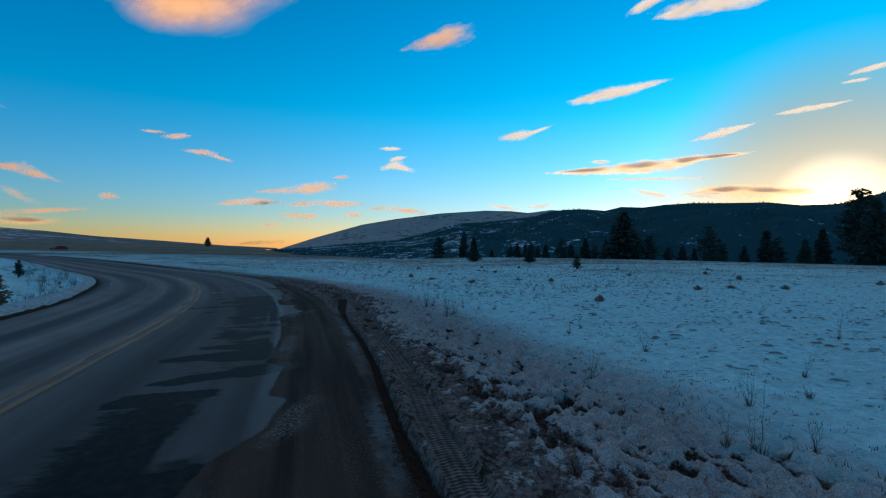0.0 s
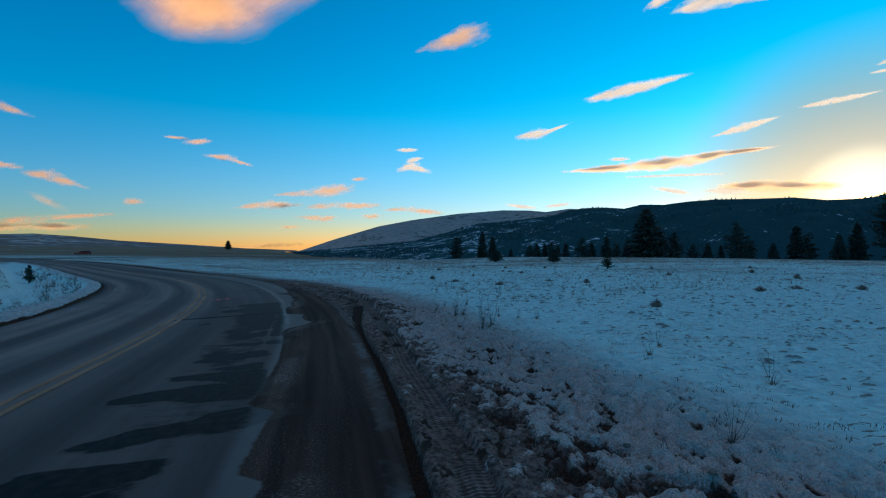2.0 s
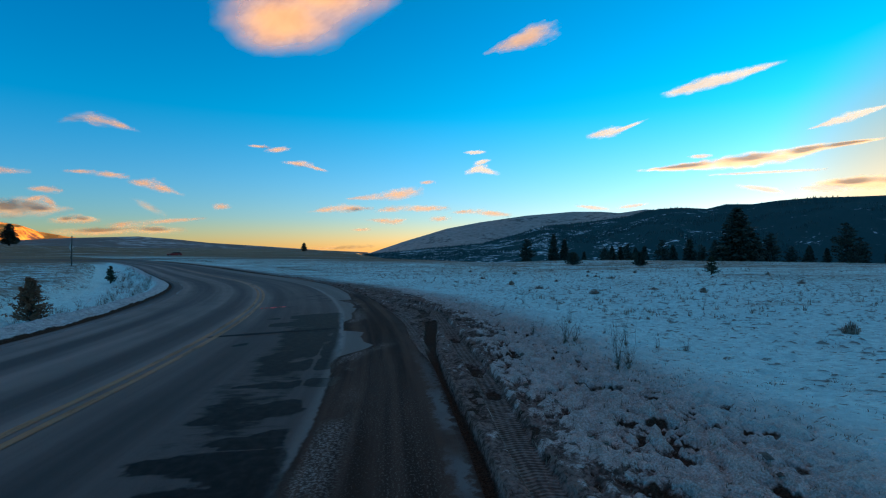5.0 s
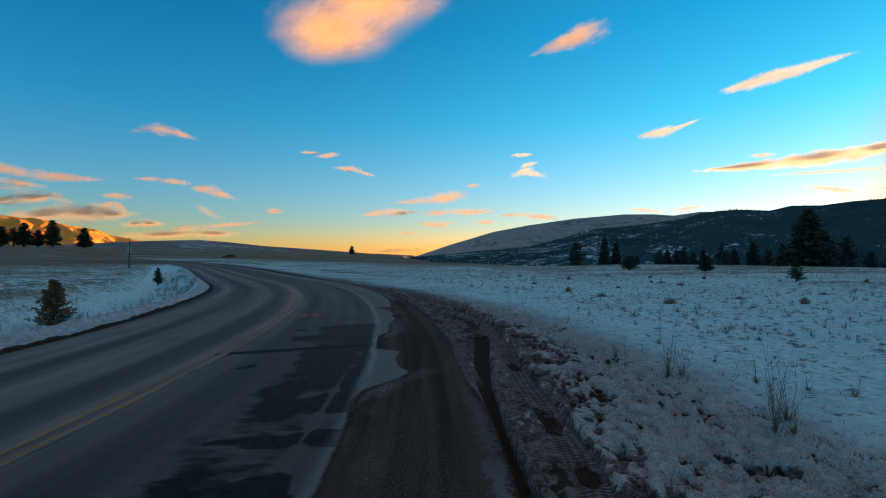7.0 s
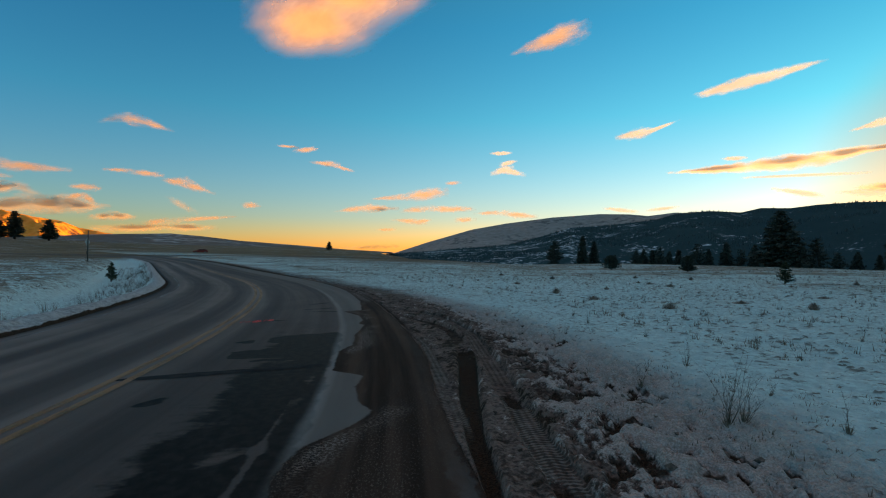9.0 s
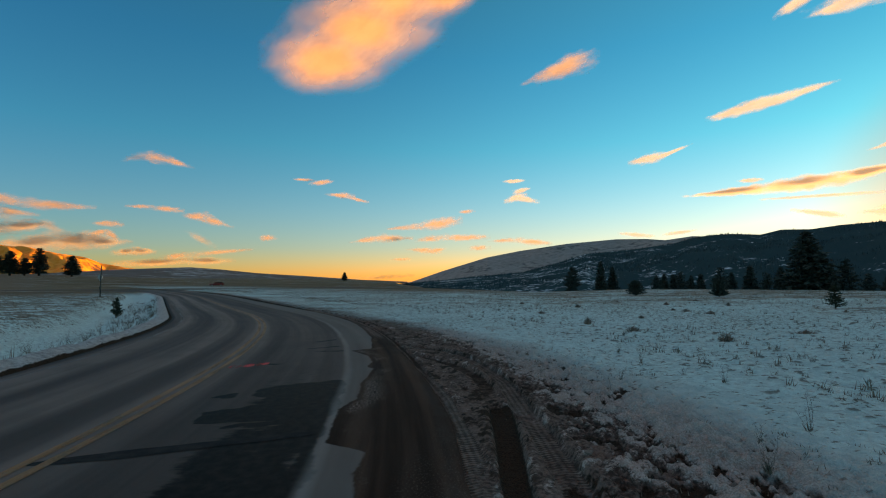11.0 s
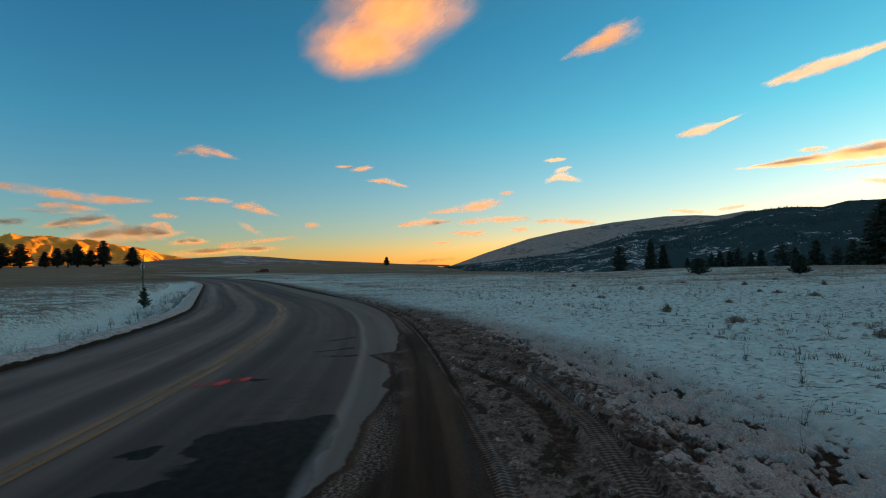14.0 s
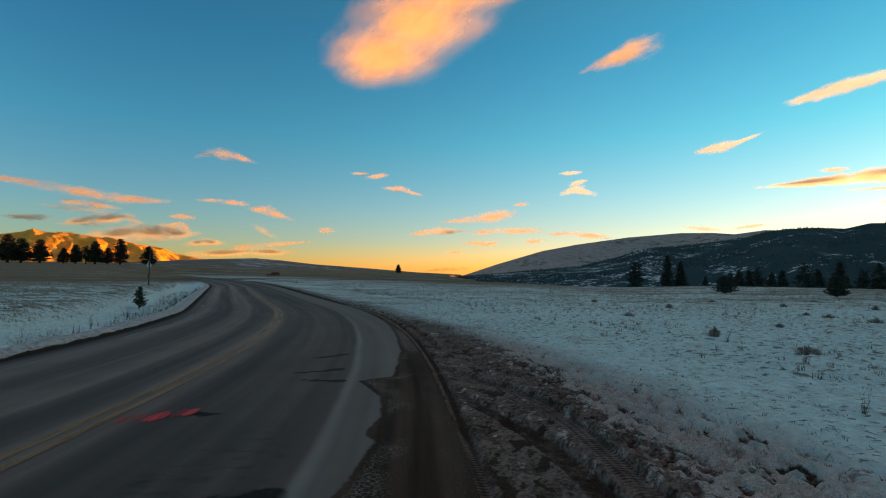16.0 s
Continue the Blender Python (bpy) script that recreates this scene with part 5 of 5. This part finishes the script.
# ---- dry plants ----
def dry_weed(seed, height, stems, spread, label, at, group="dry weeds in the field", material=None, twigs=5, base=True):
    """A leafless plant of thin forked stems."""
    rng = np.random.default_rng(seed)
    weed = thing("dry_weed", label, "weed", at, group=group)
    for j in range(stems):
        bm = bmesh.new()
        a, out = rng.uniform(0, math.tau), rng.uniform(0.1, 1.0) * spread
        h = height * rng.uniform(0.45, 1.0)
        sway, bow = rng.normal(0, 0.5), rng.uniform(0.7, 1.5)
        pts = [(math.cos(a + sway * f) * out * f ** bow + rng.normal(0, 0.008), math.sin(a + sway * f) * out * f ** bow + rng.normal(0, 0.008), h * f - 0.03) for f in (0, 0.25, 0.5, 0.75, 1.0)]
        r = 0.0017 * (0.7 + height)
        stalk = tube(bm, pts, [r, r * 0.85, r * 0.7, r * 0.5, r * 0.3], 4)
        for q in range(twigs + 1):
            p = Vector(pts[1 + q % 3])
            d = Vector((rng.normal(0, 0.6), rng.normal(0, 0.6), rng.uniform(0.5, 1.0))).normalized() * h * rng.uniform(0.12, 0.30)
            tip = p + d + Vector((rng.normal(0, 0.02), rng.normal(0, 0.02), 0.02))
            twig = tube(bm, [p, p + d * 0.5, tip], [r * 0.55, r * 0.4, r * 0.2], 3)
            bm.faces.new((stalk[1 + q % 3][q % 4], stalk[1 + q % 3][(q + 1) % 4], twig[0][0]))
        part("stem", bm, material or M_STEM, weed)
    if base:
        blades = rng.uniform(0, math.tau, (26, 1))
        far_out, tall = rng.uniform(0.1, 1, (26, 1)) * height * 0.14, rng.uniform(0.05, 0.22, (26, 1)) * height
        root = np.concatenate([np.cos(blades) * far_out * 0.5, np.sin(blades) * far_out * 0.5, 0 * blades - 0.02], 1)
        tip = np.concatenate([np.cos(blades) * far_out * 1.5, np.sin(blades) * far_out * 1.5, tall], 1)
        side = np.concatenate([-np.sin(blades), np.cos(blades), 0 * blades], 1) * 0.006
        tuft = new("base_tuft", tri_mesh("base_tuft", np.stack([root - side, root + side, tip], 1), M_STRAW))
        tuft.parent = weed
    return weed


WEEDS_NEAR = [(6.7, 10.06, 0.7, 3, 0.2), (6.93, 8.41, 0.65, 4, 0.25), (3.09, 4.82, 0.43, 6, 0.5), (3.88, 5.07, 0.4, 2, 0.2), (2.28, 3.84, 0.37, 3, 0.5), (2.45, 3.77, 0.39, 3, 0.3), (2.52, 3.77, 0.65, 2, 0.25), (2.88, 3.71, 0.32, 7, 0.6), (1.85, 5.93, 0.42, 7, 0.7), (3.24, 7.65, 0.47, 6, 0.6), (4.66, 6.17, 0.44, 4, 0.4), (2.37, 8.98, 0.4, 3, 0.6), (0.31, 11.85, 0.67, 7, 0.5), (-0.28, 13.46, 0.57, 8, 0.6), (2.78, 9.66, 0.46, 3, 0.5), (-0.44, 13.34, 0.74, 11, 0.55), (0.11, 11.55, 0.84, 10, 0.33), (0.25, 11.56, 0.28, 6, 0.7)]
WEEDS_FAR = [(1.41, 13.12, 0.4, 3, 0.35), (3.62, 19.01, 0.44, 4, 0.4), (-0.76, 15.44, 0.27, 5, 0.6), (1.0, 13.2, 0.25, 4, 0.6), (0.39, 14.59, 0.21, 6, 0.8), (0.58, 13.52, 0.43, 3, 0.3), (-0.14, 15.96, 0.46, 5, 0.6), (-0.96, 14.66, 0.38, 5, 0.6), (-1.99, 17.59, 0.55, 1, 0.1), (-1.76, 18.27, 0.32, 8, 0.5), (-1.21, 20.09, 0.49, 5, 0.6), (-1.75, 28.16, 0.42, 6, 0.5), (-0.75, 18.78, 0.21, 6, 0.7), (-0.27, 18.31, 0.45, 3, 0.3), (-3.43, 20.77, 0.35, 2, 0.8), (-1.94, 28.98, 0.47, 5, 0.5), (-1.49, 21.6, 0.39, 4, 0.4), (-0.5, 26.28, 0.36, 6, 0.7), (-6.5, 36.71, 0.57, 4, 0.5)]
for i, (x, y, h, k, lean) in enumerate(WEEDS_NEAR + WEEDS_FAR):
    dry_weed(100 + i, h, k, h * lean * 0.7, "tall leafless dry weed poking through the snow" if h > 0.4 else "low leafless dry weed poking through the snow", (x, y, ground_z(x, y)))
rng = np.random.default_rng(77)
for i in range(14):
    s, o = rng.uniform(12, 40), rng.uniform(7.5, 22)
    x, y = [float(v) for v in road_xy(s, o)]
    dry_weed(200 + i, rng.uniform(0.25, 0.5), int(rng.integers(3, 7)), 0.18, "small dry weed standing in thin snow", (x, y, ground_z(x, y)))
# leafless shrubs behind the ploughed bank
for i in range(70):
    s, o = 9 + 60 * (i + rng.uniform(0, 1)) / 70, -4.65 - 2.2 * rng.uniform(0, 1) ** 1.6
    x, y = [float(v) for v in road_xy(s, o)]
    dry_weed(300 + i, rng.uniform(0.3, 0.75), int(rng.integers(9, 18)), 0.42, "leafless brown shrub behind the snow bank", (x, y, ground_z(x, y)), "shrubs along the snow bank", base=False)


def grass(name, label, n, seed, s_range, o_range, tall, crowd, material, blades=7):
    """Tufts of dry blades, thickest where patches of noise say so."""
    rng = np.random.default_rng(seed)
    s, o = rng.uniform(*s_range, n), o_range[0] + (o_range[1] - o_range[0]) * rng.uniform(0, 1, n) ** 1.5
    x, y = road_xy(s, o)
    keep = fbm(x * 0.35, y * 0.35, 4, seed) + 0.5 * fbm(x * 2, y * 2, 2, seed + 5) > crowd
    s, o, x, y = s[keep], o[keep], x[keep], y[keep]
    dz, *_ = relief(s, o, x, y)
    z = land(x, y) + dz - 0.01
    m = len(x)
    size = tall * rng.uniform(0.35, 1.0, m) ** 1.3
    tris = []
    for _ in range(blades):
        a = rng.uniform(0, math.tau, m)
        out = rng.uniform(0.15, 0.9, m) * np.minimum(size, 0.12 + 0.2 * size)
        root = np.stack([x + rng.normal(0, 0.03, m), y + rng.normal(0, 0.03, m), z], -1)
        tip = root + np.stack([np.cos(a) * out, np.sin(a) * out, size * rng.uniform(0.5, 1.0, m)], -1)
        w = np.stack([-np.sin(a), np.cos(a), np.zeros(m)], -1) * (0.004 + 0.02 * np.minimum(size, 0.25))[:, None]
        tris.append(np.stack([root - w, root + w, tip], 1))
    tagged(new(name, tri_mesh(name, np.concatenate(tris), material)), label, "grass", kind="stuff")


def tussock(seed, x, y, wide, tall):
    """A rounded clump of dry grass with its blades arching out."""
    rng = np.random.default_rng(seed)
    n = 150
    a, k = rng.uniform(0, math.tau, n), rng.uniform(0, 1, n) ** 0.6
    root = np.stack([np.cos(a) * k * wide * 0.5, np.sin(a) * k * wide * 0.5, -0.03 + 0 * a], -1)
    mid = root * 1.5 + np.stack([0 * a, 0 * a, tall * (1.05 - 0.5 * k) * rng.uniform(0.6, 1.0, n)], -1)
    tip = mid + np.stack([np.cos(a), np.sin(a), -0.4 * k], -1) * (wide * rng.uniform(0.1, 0.35, n))[:, None]
    w = np.stack([-np.sin(a), np.cos(a), 0 * a], -1) * 0.007
    tris = np.concatenate([np.stack([root - w, root + w, mid + w], 1), np.stack([root - w, mid + w, mid - w], 1), np.stack([mid - w, mid + w, tip], 1)])
    ob = new("grass_tussock", tri_mesh("grass_tussock", tris, M_TUSSOCK))
    ob.matrix_basis = pose(x, y, ground_z(x, y))
    tagged(ob, "rounded reddish-brown tussock of dry grass in snow", "grass", "tussocks in the snowy field")


M_TUSSOCK = simple("red_grass", (0.16, 0.105, 0.08), (0.38, 0.26, 0.20), 9.0, 0.85, 0.1)
TUSSOCKS = [(2.9, 39), (-0.6, 26.6), (-2.1, 41.5), (-1.9, 29), (3.9, 35.5), (3.7, 45.4), (6.9, 43.5), (4.2, 26.7), (1.5, 24.5), (5.7, 25.3), (10.3, 37.6), (3.3, 37.8), (10.5, 19.8), (5, 15.3), (12.7, 21.2), (14.3, 20.1),
            (16, 26), (8.2, 30), (12, 31), (18, 33), (0.5, 33), (-4, 36), (20, 22), (14.5, 40), (7, 52), (-6, 46), (22, 40), (1, 50)]
for i, (x, y) in enumerate(TUSSOCKS):
    tussock(500 + i, x, y, 0.20 + 0.22 * ((i * 37) % 10) / 10, 0.18 + 0.16 * ((i * 53) % 10) / 10)
grass("field_grass", "tufts of dry grass showing through the snow", 15000, 91, (-4, 70), (6.2, 60), 0.07, -0.03, M_STRAW, 8)
grass("far_grass", "tan tussocks of dry grass across the field", 26000, 92, (14, 140), (9, 110), 0.22, -0.05, M_STRAW)
grass("bank_grass", "brown dry grass beyond the snowy ditch", 14000, 93, (6, 110), (-8.0, -40), 0.17, 0.05, M_STRAW)
grass("ditch_stems", "thin upright stems of dead grass in the ditch", 1100, 96, (8, 70), (-4.8, -7.0), 0.42, 0.05, M_STRAW, 4)
grass("verge_grass", "flattened grass in the muddy verge", 5000, 94, (-3, 40), (4.6, 8.0), 0.06, 0.02, M_STRAW, 5)


def clods():
    """Lumps of frozen mud and snow on the verge, too many to count."""
    rng = np.random.default_rng(8)
    n = 900
    s, o = rng.uniform(-2, 30, n), 4.5 + 1.7 * rng.uniform(0, 1, n)
    free = (np.abs(o - np.interp(s, TREAD_S, TREAD_O)) > 0.2) & (np.abs(o - rut_o(s)) > 0.25)
    s, o = s[free], o[free]
    n = len(s)
    x, y = road_xy(s, o)
    dz, *_ = relief(s, o, x, y)
    z = land(x, y) + dz - 0.006
    r = 0.010 + 0.034 * rng.uniform(0, 1, n) ** 3
    bm = bmesh.new()
    bmesh.ops.create_icosphere(bm, subdivisions=1, radius=1)
    base = np.array([[v.co[:] for v in f.verts] for f in bm.faces])
    bm.free()
    flat = base.reshape(-1, 3)
    tris = []
    for i in range(n):
        q = flat * (1 + 0.35 * np.sin(flat[:, [1, 2, 0]] * 5 + i)) * r[i] * np.array([1.2, 1.0, 0.6])
        a = rng.uniform(0, math.tau)
        q = np.stack([q[:, 0] * math.cos(a) - q[:, 1] * math.sin(a), q[:, 0] * math.sin(a) + q[:, 1] * math.cos(a), q[:, 2]], -1)
        tris.append((q + np.array([x[i], y[i], z[i]])).reshape(-1, 3, 3))
    tagged(new("frozen_clods", tri_mesh("frozen_clods", np.concatenate(tris), M_CLOD)), "frozen lumps of mud and snow on the verge", "clods", kind="stuff")


M_CLOD = simple("clod", (0.07, 0.040, 0.028), (0.26, 0.17, 0.135), 5.0, 0.85, 0.5, fine=60.0)
clods()

# ---- young conifers ----
M_RUST = simple("rusty_needles", (0.15, 0.058, 0.032), (0.32, 0.14, 0.075), 4.0, 0.85, 0.3)
M_OLIVE = simple("olive_needles", (0.018, 0.024, 0.010), (0.05, 0.055, 0.024), 4.0, 0.85, 0.3)


def young_conifer(name, label, seed, at, height, radius, material, gaps, power=0.9):
    rng = np.random.default_rng(seed)
    tree = thing(name, label, "tree", at)
    bm = bmesh.new()
    tube(bm, [(0, 0, -0.1), (0.01, 0, height * 0.5), (0, 0.01, height)], [0.04 * height ** 0.5, 0.025, 0.008], 6)
    centres, ways = [], []
    for h in np.arange(0.07, 0.97, 0.055):
        for a in np.arange(7) * math.tau / 7 + rng.uniform(0, 1):
            if rng.random() < gaps:
                continue
            ln = radius * ((1 - h) ** power + 0.08) * rng.uniform(0.6, 1.25)
            up = 0.25
            tip = Vector((math.cos(a) * ln, math.sin(a) * ln, height * h + ln * up))
            tube(bm, [(0, 0, height * h), tip], [0.009, 0.003], 3)
            for f in np.linspace(0.2, 1.05, 7):
                centres.append([tip.x * f, tip.y * f, height * h + ln * up * f])
                ways.append([math.cos(a), math.sin(a), 0.5])
    part("trunk", bm, M_BARK, tree)
    crown = new("crown", tri_mesh("crown", needle_clumps(np.array(centres), np.array(ways), (0.065 if name.startswith("young") else 0.10) * height ** 0.6, rng), material))
    crown.parent = tree
    return tree


for name, label, seed, x, y, h, r, mat, gaps in (
        ("young_juniper", "rusty young juniper behind the snow bank", 1, -16.0, 17.12, 1.42, 0.5, M_RUST, 0.15),
        ("young_pine", "small sparse young pine beside the road", 2, -30.4, 34.51, 1.25, 0.42, M_OLIVE, 0.5),
        ("juniper", "round dark juniper at the field's brow", 3, 4.3, 66.0, 1.6, 0.95, M_NEEDLE, 0.1),
        ("juniper", "round dark juniper at the field's brow", 4, 10.8, 60.0, 1.6, 0.75, M_NEEDLE, 0.12),
        ("young_pine", "small sparse young pine in the field", 5, 11.4, 41.0, 1.35, 0.5, M_OLIVE, 0.4)):
    young_conifer(name, label, seed, (x, y, ground_z(x, y)), h, r, mat, gaps, {"juniper": 0.55, "young_juniper": 0.85}.get(name, 0.9))


# ---- road sign on its pole ----
M_STEEL = simple("galvanised_steel", (0.40, 0.37, 0.34), (0.52, 0.49, 0.46), 20.0, 0.6, 0.1, 0.1)
M_POLE = simple("weathered_wood", (0.045, 0.038, 0.032), (0.10, 0.085, 0.07), 6.0, 0.9, 0.4)


def box(bm, cx, cy, cz, sx, sy, sz, bevel=0.0):
    m = Matrix.Translation((cx, cy, cz)) @ Matrix.Diagonal((sx, sy, sz, 1))
    made = bmesh.ops.create_cube(bm, size=1, matrix=m)
    if bevel:
        bmesh.ops.bevel(bm, geom=list({e for v in made["verts"] for e in v.link_edges}), offset=bevel, segments=2, affect='EDGES', profile=0.5)


def road_sign():
    x, y = -55.1, 54.0
    sign = thing("road_sign", "diamond road sign seen almost edge-on on a tall dark post", "sign", (x, y, ground_z(x, y)), 112)
    bm = bmesh.new()
    tube(bm, [(0, 0, -0.3), (0.02, 0, 1.8), (0.07, 0, 3.6)], [0.065, 0.06, 0.055], 8)
    part("post", bm, M_POLE, sign, "dark weathered wooden post")
    bm = bmesh.new()
    box(bm, 0, 0, 0, 0.76, 0.01, 0.76, 0.004)
    bmesh.ops.rotate(bm, verts=bm.verts, cent=(0, 0, 0), matrix=Matrix.Rotation(radians(45), 3, 'Y'))
    bmesh.ops.translate(bm, verts=bm.verts, vec=(0.05, 0.075, 2.25))
    plate = part("plate", bm, M_STEEL, sign, "bare grey metal back of the plate")
    for z in (2.05, 2.45):
        bm = bmesh.new()
        box(bm, 0.05, 0.055, z, 0.30, 0.03, 0.04)
        part("bracket", bm, M_STEEL, plate)
    bm = bmesh.new()
    box(bm, -0.12, -0.02, 1.0, 0.16, 0.14, 0.34, 0.02)
    part("box", bm, M_POLE, sign)


road_sign()

# ---- red car far down the road ----
M_CARPAINT = simple("red_car_paint", (0.25, 0.008, 0.008), (0.32, 0.011, 0.010), 3.0, 0.28, 0.0)
M_GLASS = simple("dark_glass", (0.012, 0.013, 0.015), (0.02, 0.021, 0.024), 3.0, 0.08, 0.0)
M_TYRE = simple("rubber", (0.012, 0.012, 0.012), (0.025, 0.025, 0.025), 9.0, 0.8, 0.2)
M_LAMP = simple("lamp_glass", (0.5, 0.5, 0.5), (0.6, 0.6, 0.6), 9.0, 0.15, 0.0)


def prism(bm, outline, width, bevel):
    """A side outline (x, z) drawn across the car's width."""
    a = [bm.verts.new((x, -width / 2, z)) for x, z in outline]
    b = [bm.verts.new((x, width / 2, z)) for x, z in outline]
    k = len(outline)
    for i in range(k):
        bm.faces.new((a[i], a[(i + 1) % k], b[(i + 1) % k], b[i]))
    bm.faces.new(list(reversed(a)))
    bm.faces.new(b)
    bmesh.ops.recalc_face_normals(bm, faces=bm.faces)
    bmesh.ops.bevel(bm, geom=list(bm.edges), offset=bevel, segments=2, affect='EDGES', profile=0.6)


def red_car():
    x, y = -121.4, 152.1
    car = thing("car", "red estate car standing on the far road", "car", (x, y, ground_z(x, y) + 0.02), 222)
    bm = bmesh.new()
    prism(bm, [(-2.25, 0.35), (2.2, 0.32), (2.3, 0.62), (2.2, 0.82), (1.15, 0.98), (-2.2, 1.02), (-2.32, 0.7)], 1.78, 0.07)
    body = part("body", bm, M_CARPAINT, car)
    bm = bmesh.new()
    prism(bm, [(1.15, 0.97), (0.35, 1.46), (-1.75, 1.48), (-2.2, 1.0)], 1.62, 0.06)
    part("cabin", bm, M_CARPAINT, car)
    for side in (-1, 1):
        for outline in ([(0.82, 1.03), (0.30, 1.38), (-0.35, 1.40), (-0.35, 1.03)], [(-0.45, 1.03), (-0.45, 1.40), (-1.30, 1.40), (-1.45, 1.03)], [(-1.52, 1.03), (-1.38, 1.40), (-1.68, 1.40), (-1.98, 1.03)]):
            bm = bmesh.new()
            prism(bm, outline, 0.03, 0.004)
            bmesh.ops.translate(bm, verts=bm.verts, vec=(0, side * 0.815, 0))
            part("window", bm, M_GLASS, car)
        for wx in (-1.42, 1.38):
            bm = bmesh.new()
            m = Matrix.Translation((wx, side * 0.80, 0.33)) @ Matrix.Rotation(radians(90), 4, 'X')
            bmesh.ops.create_cone(bm, cap_ends=True, segments=20, radius1=0.33, radius2=0.33, depth=0.22, matrix=m)
            bmesh.ops.bevel(bm, geom=[e for e in bm.edges if len(e.link_faces) == 2 and e.calc_face_angle() > 1], offset=0.03, segments=2, affect='EDGES', profile=0.5)
            tyre = part("wheel", bm, M_TYRE, car)
            bm = bmesh.new()
            bmesh.ops.create_cone(bm, cap_ends=True, segments=16, radius1=0.2, radius2=0.17, depth=0.05, matrix=Matrix.Translation((wx, side * 0.90, 0.33)) @ Matrix.Rotation(radians(90 * side), 4, 'X'))
            part("rim", bm, M_STEEL, tyre)
        bm = bmesh.new()
        box(bm, 2.24, side * 0.62, 0.70, 0.10, 0.34, 0.14, 0.03)
        part("headlight", bm, M_LAMP, car)
        bm = bmesh.new()
        box(bm, -2.27, side * 0.68, 0.80, 0.08, 0.24, 0.18, 0.02)
        part("tail_light", bm, M_CARPAINT, car)
    bm = bmesh.new()
    prism(bm, [(1.10, 1.0), (0.42, 1.42), (0.40, 1.38), (1.04, 0.99)], 1.40, 0.004)
    part("windscreen", bm, M_GLASS, car)


red_car()
